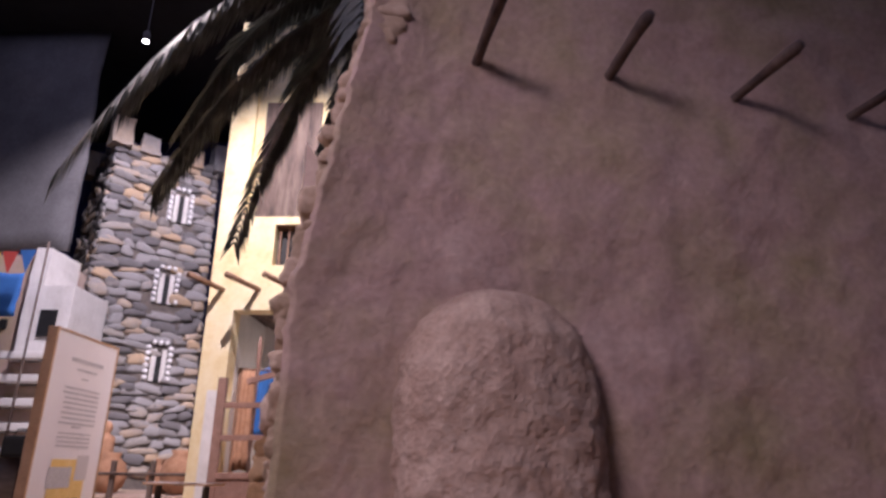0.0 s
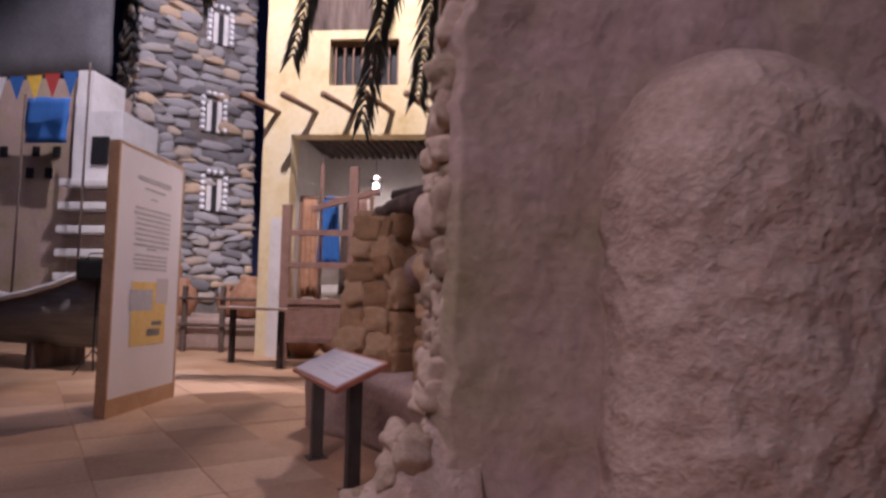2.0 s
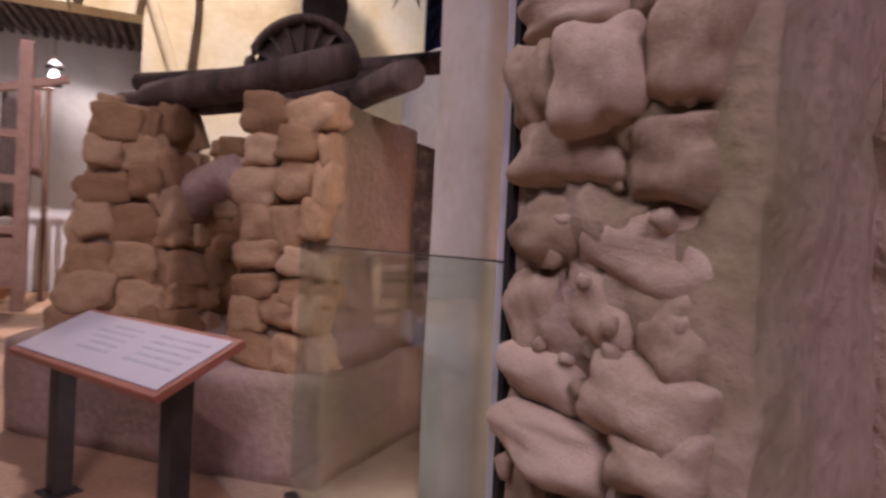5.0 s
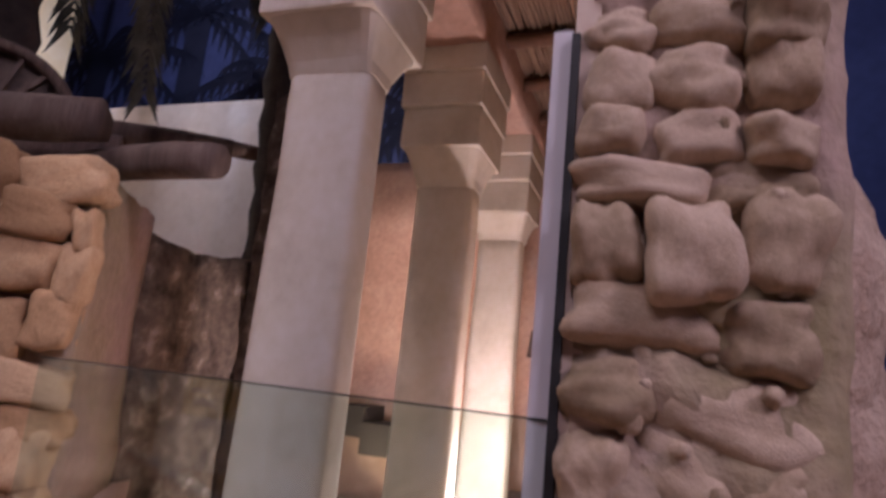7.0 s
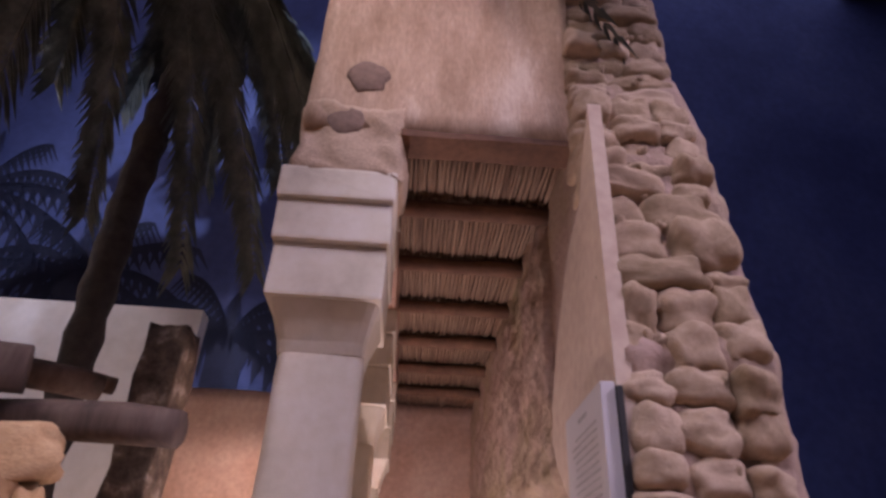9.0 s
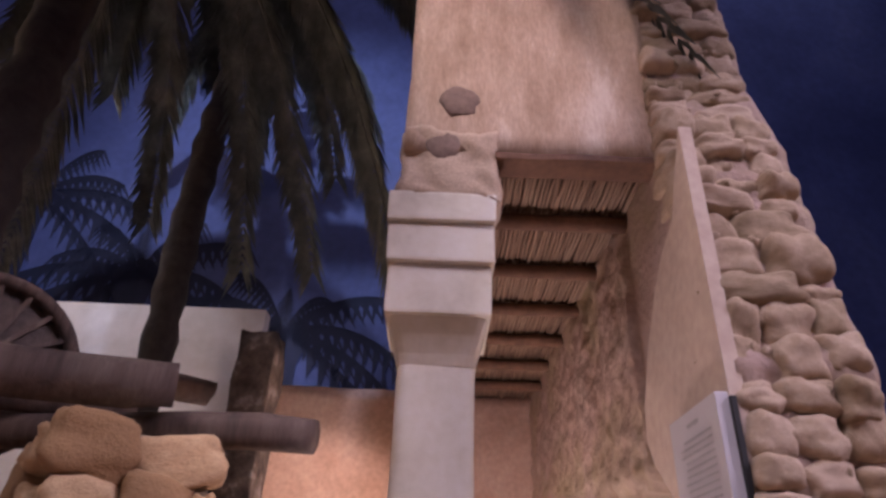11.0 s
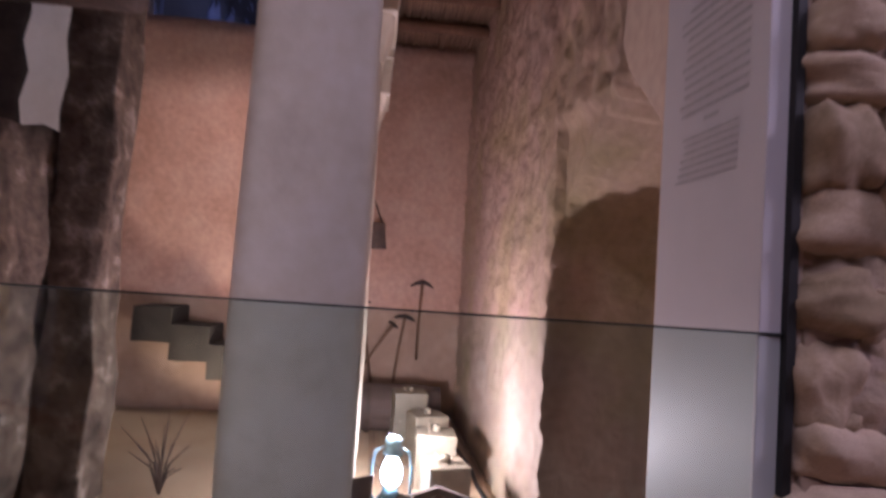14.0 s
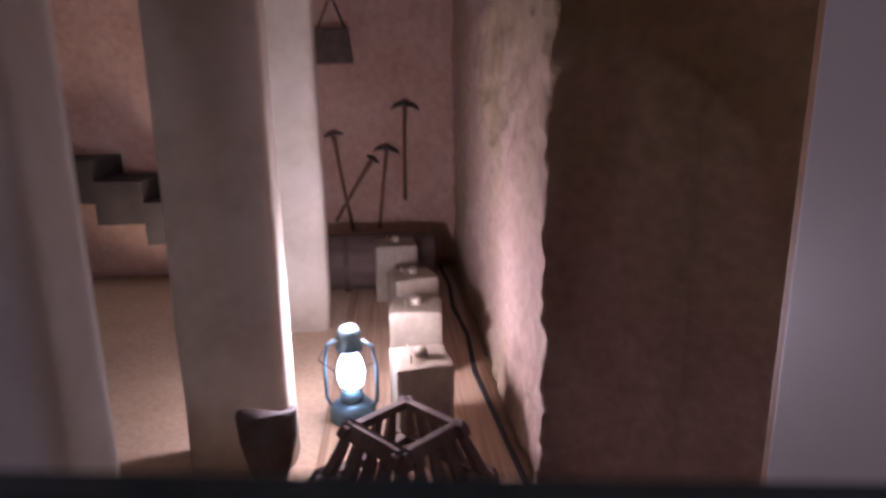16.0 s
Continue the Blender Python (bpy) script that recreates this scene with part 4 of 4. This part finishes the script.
        part("bar", tube(bmesh.new(), [(0.12 * math.cos(a), 0.12 * math.sin(a), 0), (0.12 * math.cos(a), 0.12 * math.sin(a), 0.3)], 0.01, 6), DARK_METAL, ob)
    part("base", lathe([(0.13, -0.02), (0.14, 0.0), (0.1, 0.03)], 16), DARK_METAL, ob, smooth=True)
    part("hood", lathe([(0.15, 0.3), (0.10, 0.38), (0.03, 0.45)], 16), DARK_METAL, ob, smooth=True)
    part("chain", tube(bmesh.new(), [(0, 0, 0.44), (0, 0, 1.2)], 0.008, 6), DARK_METAL, ob)


build_porch_lantern()


def build_clothes_rail():
    ob = thing("clothes_rail", (-4.3, 15.35, 0), "wooden clothes rail standing in the porch behind the gate", "rail")
    for x in (-0.78, 0.85):
        part("post", boxed((x - 0.04, -0.04, 0), (x + 0.04, 0.04, 3.62), 0.006), WOOD, ob)
    part("bar", tube(bmesh.new(), [(-0.85, 0, 3.6), (0, 0, 3.57), (0.92, 0, 3.6)], 0.03, 8), WOOD, ob)


build_clothes_rail()


def build_hanging(x, z, w, h, mat, label):
    bm = bmesh.new()
    cols, rows, thick, g = 10, 8, 0.03, []
    for side in (0, 1):
        for j in range(rows + 1):
            for i in range(cols + 1):
                a = i / cols - 0.5
                fold = 0.05 * math.sin(a * 21 + x) * (0.4 + j / rows)
                g.append(bm.verts.new((a * w * (0.75 + 0.35 * j / rows), fold + side * thick, -h * j / rows + 0.03 * math.cos(a * 5))))
    row, layer = cols + 1, (cols + 1) * (rows + 1)
    for side in (0, 1):
        for j in range(rows):
            for i in range(cols):
                k = side * layer + j * row + i
                bm.faces.new((g[k], g[k + 1], g[k + row + 1], g[k + row]))
    rim = [i for i in range(cols)] + [j * row + cols for j in range(rows)] + [rows * row + cols - i for i in range(cols)] + [(rows - j) * row for j in range(rows)]
    for p, q in zip(rim, rim[1:] + rim[:1]):
        bm.faces.new((g[p], g[q], g[q + layer], g[p + layer]))
    ob = link_mesh("hanging_cloth", bm, mat)
    ob.matrix_world = Matrix.Translation((x, 15.34, z))
    tagged(ob, label, "cloth", "cloths behind the gate")


build_hanging(-4.42, 3.6, 0.5, 1.6, FLAG["blue"], "dark blue cloth hanging from the rail in the porch")
build_hanging(-4.88, 3.58, 0.42, 2.3, CLAY, "rust red cloth hanging from the rail in the porch")
build_hanging(-3.98, 3.58, 0.34, 2.2, LEATHER, "dark brown cloth hanging from the rail in the porch")
build_hanging(-3.66, 3.6, 0.26, 1.5, GATE, "faded rosy cloth hanging from the rail in the porch")

# ---------------------------------------------------------------- pots, fence and figures of the court
def build_pot(x, y, s, z=0.0):
    bm = lathe([(0.12 * s, 0), (0.24 * s, 0.12 * s), (0.3 * s, 0.32 * s), (0.24 * s, 0.5 * s), (0.13 * s, 0.6 * s), (0.16 * s, 0.68 * s), (0.12 * s, 0.68 * s)], 20)
    ob = link_mesh("clay_pot", bm, CLAY)
    ob.matrix_world = Matrix.Translation((x, y, z))
    tagged(ob, "round fired clay water pot", "pot", "clay pots in the court")


structure(link_mesh("court_platform", relief(boxed((-11.5, 15.6, 0), (-6.0, 19.5, 0.75)), 0.05, 1, 8, 1.0), MUD), "low earth platform before the tower", "platform")
for x, y, s, z in ((-6.6, 16.2, 1.5, 0.74), (-7.2, 16.6, 1.2, 0.74), (-8.4, 16.4, 1.4, 0.74), (-9.3, 16.3, 1.1, 0.74), (-4.75, 14.75, 1.5, 0.0), (-4.1, 14.9, 1.2, 0.0)):
    build_pot(x, y, s, z)


def build_rail():
    fence = thing("post_fence", (-8.2, 15.2, 0), "low grey wooden post fence", "fence")
    for k in range(6):
        part("post", boxed((-2.2 + 0.9 * k - 0.05, -0.05, 0), (-2.2 + 0.9 * k + 0.05, 0.05, 1.5), 0.01), LOG, fence)
    for z in (0.6, 1.2):
        part("rail", tube(bmesh.new(), [(-2.4, -0.08, z), (0, -0.08, z + 0.02), (2.5, -0.08, z)], 0.035, 8), LOG, fence)


build_rail()


def build_figure():
    bm = lathe([(0.2, 0), (0.24, 0.3), (0.2, 0.8), (0.22, 1.2), (0.2, 1.35), (0.07, 1.42), (0.1, 1.5), (0.11, 1.62), (0.05, 1.74)], 14)
    ob = link_mesh("mannequin", bm, CLAY)
    ob.matrix_world = Matrix.Translation((-8.95, 17.0, 0.74))
    tagged(ob, "plain reddish mannequin shape before the tower", "mannequin")


build_figure()


# ---------------------------------------------------------------- tower
def build_tower():
    cx, cy, half, H = -11.45, 22.0, 1.95, 12.6
    bm = boxed((-half, -half, 0), (half, half, H - 0.6))
    for v in bm.verts:
        k = 1 - 0.10 * v.co.z / H
        v.co.x *= k
        v.co.y *= k
    tower = link_mesh("stone_tower", bm, MORTAR, smooth=False)
    tower.matrix_world = pose(cx, cy, 0, 0, 0, 41)
    tagged(tower, "tall tapering rubble stone watchtower with quartz trimmed slits", "tower")
    meshes = stone_meshes("stone", TOWER, 10, 2, 17.0, 0.3, 4.5)
    r = random.Random(3)
    for turn, keep in ((0, lambda x, z: z > 1.2 and not any(abs(x - sx) < 0.42 and sz - 0.2 < z < sz + 1.25 for sx, sz in ((0.55, 4.0), (0.45, 6.6), (0.55, 9.6)))), (-90, lambda x, z: z > 2)):
        m = Matrix.Rotation(radians(turn), 4, "Z") @ Matrix.Translation((0, -half, 0)) @ Matrix.Rotation(math.atan(0.10 * half / H) * -1, 4, "X")
        lay(tower, meshes, m, r, lambda z: (-half * (1 - 0.1 * z / H), half * (1 - 0.1 * z / H)), 0.2, H - 0.6, (0.38, 0.95), (0.17, 0.34), 0.22, jitter=0.3, gap=0.98, keep=keep, tilt=9)
    quartz = stone_meshes("quartz_block", QUARTZ, 3, 1, 5.0, 0.15, 3.5)
    for sx, sz in ((0.55, 4.0), (0.45, 6.6), (0.55, 9.6)):
        y = -half * (1 - 0.1 * sz / H) - 0.06
        # Black block set on the face in place of a shaded slit.
        slit = part("slit_window", boxed((sx - 0.09, y, sz), (sx + 0.09, y + 0.2, sz + 1.0)), RUBBER_AND_SHADE, tower, "black block as shade of a narrow slit")
        part("slit_side", boxed((sx - 0.24, y - 0.02, sz), (sx - 0.09, y + 0.2, sz + 1.05)), LIME, slit)
        part("slit_side", boxed((sx + 0.09, y - 0.02, sz), (sx + 0.24, y + 0.2, sz + 1.05)), LIME, slit)
        for k in range(6):
            for s in (-1, 1):
                q = new("quartz_block", quartz[k % 3])
                q.parent = tower
                q.matrix_basis = pose(sx + s * 0.36, y, sz + 0.1 + 0.2 * k) @ Matrix.Diagonal((0.17, 0.16, 0.17, 1))
        for s in (-1, 0, 1):
            q = new("quartz_block", quartz[s % 3])
            q.parent = tower
            q.matrix_basis = pose(sx + s * 0.2, y, sz + 1.28) @ Matrix.Diagonal((0.16, 0.16, 0.16, 1))
    k = 0.905
    for sx, sy in ((-1, -1), (1, -1), (-1, 1), (1, 1)):
        part("merlon", relief(boxed((sx * half * k - 0.32, sy * half * k - 0.32, H - 0.7), (sx * half * k + 0.32, sy * half * k + 0.32, H + 0.35)), 0.08, 2, 3, sx), TOWER, tower)
    for sx in (-0.4, 0.4):
        part("merlon", relief(boxed((sx * half - 0.3, -half * k - 0.2, H - 0.7), (sx * half + 0.3, -half * k + 0.25, H - 0.05)), 0.06, 2, 3, sx), TOWER, tower)


build_tower()


# ---------------------------------------------------------------- left court
def build_court_house():
    house = thing("mud_house", (-13.6, 17.4, 0), "plain beige mud house with small square holes", "house")
    part("wall", relief(boxed((-2.6, 0, 0), (1.75, 2.5, 7.2)), 0.04, 1, 8, 2.0), MUD, house)
    for x, z in ((0.35, 5.0), (0.95, 5.0), (0.2, 4.4), (0.75, 4.4), (-0.6, 5.0)):
        # Black blocks on the wall stand for the shade in small holes.
        part("window", boxed((x - 0.1, -0.05, z), (x + 0.1, 0.1, z + 0.28)), RUBBER_AND_SHADE, house, "black block as shade of a small square hole")
    shop = thing("stepped_stair", (-11.4, 17.2, 0), "whitewashed stepped stair tower with ledges", "stair")
    part("block", relief(boxed((-0.65, 0, 0), (0.7, 1.8, 6.2)), 0.04, 1, 6, 3.0), LIME, shop)
    part("turret", relief(boxed((-0.65, 0, 6.2), (-0.2, 1.5, 7.35)), 0.04, 2, 4, 3.5), LIME, shop)
    for k in range(5):
        z = 1.6 + 0.62 * k
        part("ledge", boxed((-0.7, -0.45, z), (0.75, 0.02, z + 0.2), 0.04), LIME, shop)
        # Mud-coloured strip under each ledge, drawn as the ledge's shade.
        part("shadow_gap", boxed((-0.6, -0.06, z - 0.36), (0.65, 0.0, z - 0.04)), MUD, shop)
    # The opening's shade is a black block here.
    part("window", boxed((-0.1, -0.06, 4.75), (0.35, 0.05, 5.5)), RUBBER_AND_SHADE, shop, "black block as shade of a window opening")


build_court_house()


def build_bunting():
    line = thing("bunting", (-14.0, 16.0, 6.6), "string of red, yellow, white and blue cloth pennants", "bunting")
    part("cord", tube(bmesh.new(), [(-1.31, 0, 0.35), (0.4, 0, 0.16), (1.6, 0, 0.2), (3.12, 0, 0.4)], 0.012, 6), LOG, line)
    cols = ("blue", "red", "yellow", "white", "blue", "yellow", "red", "blue")
    for k in range(8):
        x = -1.0 + 0.48 * k
        bm = bmesh.new()
        z = 0.3 - 0.12 * math.sin(math.pi * (k + 0.5) / 8)
        tri = [(x, 0, z), (x + 0.44, 0, z), (x + 0.22, 0.06, z - 0.62)]
        f = [bm.verts.new(p) for p in tri]
        b = [bm.verts.new((p[0], p[1] + 0.01, p[2])) for p in tri]
        bm.faces.new(f), bm.faces.new(b[::-1])
        for i in range(3):
            bm.faces.new((f[i], b[i], b[(i + 1) % 3], f[(i + 1) % 3]))
        part("pennant", bm, FLAG[cols[k]], line, cols[k] + " cloth pennant")
    banner = link_mesh("blue_banner", relief(boxed((0, 0, 0), (1.15, 0.03, 1.2)), 0.04, 2, 6, 1.0), FLAG["blue"])
    banner.matrix_world = Matrix.Translation((-13.0, 16.6, 5.2))
    tagged(banner, "hanging blue cloth banner on the mud house", "banner")


build_bunting()
for x, y, h in ((-15.3, 16.0, 7.1), (-10.9, 16.0, 7.1), (-13.06, 16.6, 6.5)):
    pole_ob = link_mesh("flag_pole", tube(bmesh.new(), [(x, y, 0), (x, y, h)], 0.03, 8), LOG)
    tagged(pole_ob, "thin dark flag pole", "pole", "flag poles")


def build_awning():
    bm = bmesh.new()
    box(bm, (-9, 0, 0), (0, 0.12, 8.4))
    for v in bm.verts:
        if v.co.x > -1 and v.co.z > 4:
            v.co.x -= 0.1
    ob = link_mesh("canvas_screen", relief(bm, 0.12, 0.6, 12, 2.0), DUSK_CLOTH)
    ob.matrix_world = Matrix.Translation((-12.1, 18.6, 7.75))
    tagged(ob, "large hanging dark grey canvas sail screen", "screen")


build_awning()


def build_boat():
    bm = bmesh.new()
    rings = []
    for i in range(13):
        s = i / 12
        w = 0.75 * math.sin(math.pi * (0.08 + 0.84 * s)) ** 0.7
        sheer = 0.75 + 0.7 * (2 * s - 1) ** 2
        rings.append([bm.verts.new((-3 + 6 * s, w * y, z * sheer)) for y, z in ((-1, 1), (-0.85, 0.5), (-0.4, 0.12), (0, 0.02), (0.4, 0.12), (0.85, 0.5), (1, 1), (0.9, 0.98), (0.5, 0.3), (0, 0.15), (-0.5, 0.3), (-0.9, 0.98))])
    for a, b in zip(rings, rings[1:]):
        for k in range(12):
            bm.faces.new((a[k], a[(k + 1) % 12], b[(k + 1) % 12], b[k]))
    bm.faces.new(rings[0][::-1]), bm.faces.new(rings[-1])
    ob = thing("wooden_boat", (-9.6, 12.2, 0.35), "old grey wooden rowing boat with a pale rim", "boat", "", -18)
    part("hull", bm, BOAT_WOOD, ob, smooth=True)
    for s in (-1, 1):
        part("gunwale", tube(bmesh.new(), [(-3 + 6 * t, s * 0.78 * math.sin(math.pi * (0.08 + 0.84 * t)) ** 0.7, 0.77 + 0.7 * (2 * t - 1) ** 2) for t in [k / 12 for k in range(13)]], 0.05, 8), LIME, ob, "pale painted rim", True)
    for x in (-1.4, 1.4):
        part("cradle", boxed((x - 0.08, -0.5, -0.35), (x + 0.08, 0.5, 0.1), 0.02), LOG, ob)


build_boat()


def build_stand():
    ob = thing("tripod_stand", (-7.1, 11.0, 0), "thin black tripod stand holding a black box", "stand")
    part("pole", tube(bmesh.new(), [(0, 0, 0.25), (0, 0, 1.55)], 0.016, 8), RUBBER_AND_SHADE, ob)
    for k in range(3):
        a = 2.1 * k
        part("leg", tube(bmesh.new(), [(0, 0, 0.4), (0.3 * math.cos(a), 0.3 * math.sin(a), 0.01)], 0.012, 6), RUBBER_AND_SHADE, ob)
    part("box", boxed((-0.28, -0.15, 1.5), (0.28, 0.15, 1.85), 0.06), RUBBER_AND_SHADE, ob)
    part("grip", tube(bmesh.new(), [(-0.2, 0, 1.84), (-0.15, 0, 1.95), (0.15, 0, 1.95), (0.2, 0, 1.84)], 0.015, 6), RUBBER_AND_SHADE, ob)


build_stand()


def build_ceiling_lamp(x, y, z):
    ob = thing("track_spotlight", (x, y, z), "small bright ceiling spotlight in the dark hall", "spotlight")
    part("housing", lathe([(0.09, 0.02), (0.1, 0.05), (0.1, 0.3), (0.05, 0.36)], 16), DARK_METAL, ob, smooth=True)
    part("lens", lathe([(0.085, 0.0), (0.085, 0.03)], 16), BULB, ob, "glowing white lens")
    part("stem", tube(bmesh.new(), [(0, 0, 0.34), (0, 0, 16.0 - z)], 0.015, 6), DARK_METAL, ob)


build_ceiling_lamp(-9.3, 16.0, 13.55)


# ---------------------------------------------------------------- mural and palms
mural = structure(link_mesh("wall_mural", boxed((8.0, -12.5, 0), (8.2, 14.5, 16.0)), MURAL, smooth=False), "blue painted night sky wall", "wall")
mural.matrix_world = PORTICO


def leaf_frond(bm, base, yaw, length, rise, droop, r, leaf=0.68, flat=False):
    """One feather frond: a bent midrib with paired narrow leaflets."""
    d = Vector((math.cos(yaw), math.sin(yaw), 0))
    side = Vector((-d.y, d.x, 0))
    steps = 26
    pts = []
    for i in range(steps + 1):
        s = i / steps
        pts.append(base + d * length * (s - 0.25 * s * s * droop) + Vector((0, 0, rise * length * s - droop * length * s * s)))
    tube(bm, pts[::3], [0.035 * (1 - 0.85 * k / 8) for k in range(len(pts[::3]))], 5)
    for i in range(3, steps + 1):
        s = i / steps
        ll = leaf * (0.45 + 1.1 * s * (1.15 - s)) * r.uniform(0.85, 1.15)
        along = (pts[i] - pts[i - 1]).normalized()
        for q in (0, 0.33, 0.67):
            p = pts[i - 1].lerp(pts[i], q)
            for sgn in (-1, 1):
                out = (side * sgn * 0.75 + along * 0.75 + Vector((0, 0, -0.35 - 0.5 * r.random()))).normalized()
                w = along.cross(out).cross(out).normalized() * 0.036
                tip = p + out * ll + Vector((0, 0, -0.25 * ll))
                mid = p + out * ll * 0.5
                v = [bm.verts.new(x) for x in (p - w * 0.5, mid - w, tip, mid + w, p + w * 0.5)]
                bm.faces.new(v)


def build_palm(x, y, h, seed, count, length):
    r = random.Random(seed)
    ob = thing("date_palm", (x, y, 0), "tall date palm with dark drooping feather fronds", "palm", "date palms")
    bm = bmesh.new()
    pts, rad = [], []
    for k in range(41):
        pts.append((0.08 * math.sin(k * 0.2), 0, h * k / 40))
        rad.append(0.17 + (0.035 if k % 2 else 0))
    tube(bm, pts, rad, 14, 0.2, seed)
    part("trunk", bm, BARK, ob, smooth=True)
    for k in range(count):
        bm = bmesh.new()
        tier = k / count
        leaf_frond(bm, Vector((0, 0, h - 0.1)), 2.399 * k, length * r.uniform(0.85, 1.1), 0.75 - 0.95 * tier, 0.55 + 0.4 * r.random(), r)
        part("frond", bm, LEAF, ob)


build_palm(-0.45, 8.35, 8.9, 21, 40, 5.2)
build_palm(2.9, 9.2, 11.0, 22, 10, 3.5)


def build_painted_palm(n, z0, h, seed):
    """Dark palm painted on the sky wall: a thin flat layer."""
    r = random.Random(seed)
    bm = bmesh.new()
    box(bm, (7.985, n - 0.3, 0.0), (7.996, n + 0.3, z0 + h))
    for k in range(11):
        a = radians(-25 + 23 * k)
        L = r.uniform(2.0, 2.9)
        prev = None
        for i in range(13):
            s = i / 12
            p = Vector((7.984, n + math.cos(a) * L * s, z0 + h + math.sin(a) * L * s - 1.3 * s * s))
            if prev is not None:
                for sg in (-1, 1):
                    q = p + Vector((0, 0.25 * sg * (1 if math.cos(a) * sg > 0 else 0.6), -0.75 * (0.4 + s * (1.2 - s))))
                    bm.faces.new([bm.verts.new(x) for x in (prev, p, q)])
            prev = p
    ob = link_mesh("painted_palm", bm, SILHOUETTE, smooth=False)
    ob.matrix_world = PORTICO
    structure(ob, "dark palm silhouette painted on the sky wall", "mural")


for n, z0, h, s in ((6.6, 0, 6.6, 1), (9.0, 0, 8.2, 2), (3.8, 0, 5.6, 3), (2.0, 0, 3.8, 4), (11.5, 0, 7.4, 5)):
    build_painted_palm(n, z0, h, s)

# ---------------------------------------------------------------- stones of the broken wall end, last
rubble = stone_meshes("stone", RUBBLE, 14, 10, 1.0, 0.115, 4.6)


def build_wall_end():
    r = random.Random(9)
    z = 0.0
    while z < 5.2:
        h = r.uniform(0.11, 0.20)
        e = edge_u(z + h / 2)
        lo, hi = -0.49 - 0.05 * min(1.0, max(0.0, z - 2.0)), 0.02
        cuts = [lo, lo + (hi - lo) * r.uniform(0.3, 0.7), hi] if r.random() < 0.55 else [lo, lo + (hi - lo) * 0.3, lo + (hi - lo) * 0.68, hi]
        for a, b in zip(cuts, cuts[1:]):
            ob = new("stone", r.choice(rubble))
            ob.parent = wall_mud
            d = r.uniform(0.25, 0.34)
            ob.matrix_basis = pose(e + 0.128 + r.uniform(-0.03, 0.035), (a + b) / 2, z + h / 2 + r.uniform(-0.025, 0.025), r.uniform(-9, 9), r.uniform(-6, 6), r.uniform(-8, 8)) @ Matrix.Diagonal((d, (b - a) * r.uniform(0.95, 1.12), h * r.uniform(0.95, 1.25), 1))
        z += h * 0.96
    pebbles = stone_meshes("pebble", RUBBLE, 4, 2, 8.0, 0.2, 4.0)
    for _ in range(110):
        z = r.uniform(0.4, 4.4)
        k = r.uniform(0.02, 0.045)
        ob = new("pebble", r.choice(pebbles))
        ob.parent = wall_mud
        ob.matrix_basis = pose(edge_u(z) + 0.01 + r.uniform(-0.015, 0.02), r.uniform(-0.45, 0.0), z, r.uniform(0, 90), r.uniform(0, 90), r.uniform(0, 90)) @ Matrix.Diagonal((k * 1.4, k, k, 1))
    for _ in range(46):
        z = r.uniform(0.0, 0.85)
        reach = 0.62 * (1 - z / 0.95)
        s = r.uniform(0.07, 0.15)
        ob = new("stone", r.choice(rubble))
        ob.parent = wall_mud
        ob.matrix_basis = pose(-r.uniform(-0.05, 1.0) * reach, r.uniform(-0.58, -0.2), z * 0.85 + s * 0.3, r.uniform(0, 90), r.uniform(0, 90), r.uniform(0, 90)) @ Matrix.Diagonal((s * 1.4, s, s * 0.9, 1))


build_wall_end()


def build_heap():
    """Crumbled earth banked against the foot of the broken end."""
    bm = bmesh.new()
    nu, nn, grid = 34, 26, []
    for i in range(nu + 1):
        row = []
        for j in range(nn + 1):
            u, n = -0.78 + 0.98 * i / nu, -0.66 + 0.62 * j / nn
            across = max(0.0, 1 - (abs(n + 0.36) / 0.31) ** 2.4)
            z = 0.92 * max(0.0, min(1.0, (u + 0.74) / 0.78)) ** 1.15 * across ** 0.6
            p = Vector((u, n, z))
            z += (0.06 * noise.noise(p * 5) + 0.035 * noise.noise(p * 13)) * min(1, z * 5) - 0.015
            row.append(bm.verts.new((u, n, z)))
        grid.append(row)
    for i in range(nu):
        for j in range(nn):
            bm.faces.new((grid[i][j], grid[i + 1][j], grid[i + 1][j + 1], grid[i][j + 1]))
    ob = link_mesh("earth_heap", bm, ROUGH_MUD)
    ob.matrix_world = PORTICO
    tagged(ob, "sloping heap of crumbled mud at the foot of the broken wall", "heap")


build_heap()


# ---------------------------------------------------------------- paving slabs of the walkway, last
SLAB = material("paving_slab", [(0.35, 0.21, 0.125), (0.45, 0.285, 0.175), (0.53, 0.36, 0.235)], 1.2, 0.55, 0.15, 30, by_piece=0.45)


def build_paving():
    meshes = []
    for w in (0.0, 0.01):
        bm = boxed((-0.36 + w, -0.36, -0.01), (0.36 - w, 0.36, 0.006), 0.004)
        me = bpy.data.meshes.new("slab")
        bm.to_mesh(me)
        bm.free()
        me.materials.append(SLAB)
        meshes.append(me)
    r = random.Random(14)
    floor = bpy.data.objects["floor"]
    turn = Matrix.Rotation(radians(38), 4, "Z")
    for i in range(-9, 10):
        for j in range(-9, 10):
            c = Matrix.Translation((-3.4, 6.0, 0)) @ turn @ Vector((i * 0.728, j * 0.728, 0))
            if -6.6 < c.x < -1.9 + 0.25 * max(0, 5.5 - c.y) and 1.0 < c.y < 11.5 and not (c.x > -2.9 and 6.5 < c.y < 10):
                ob = new("slab", r.choice(meshes))
                ob.parent = floor
                ob.matrix_basis = Matrix.Translation((c.x, c.y, r.uniform(-0.001, 0.001))) @ turn


build_paving()
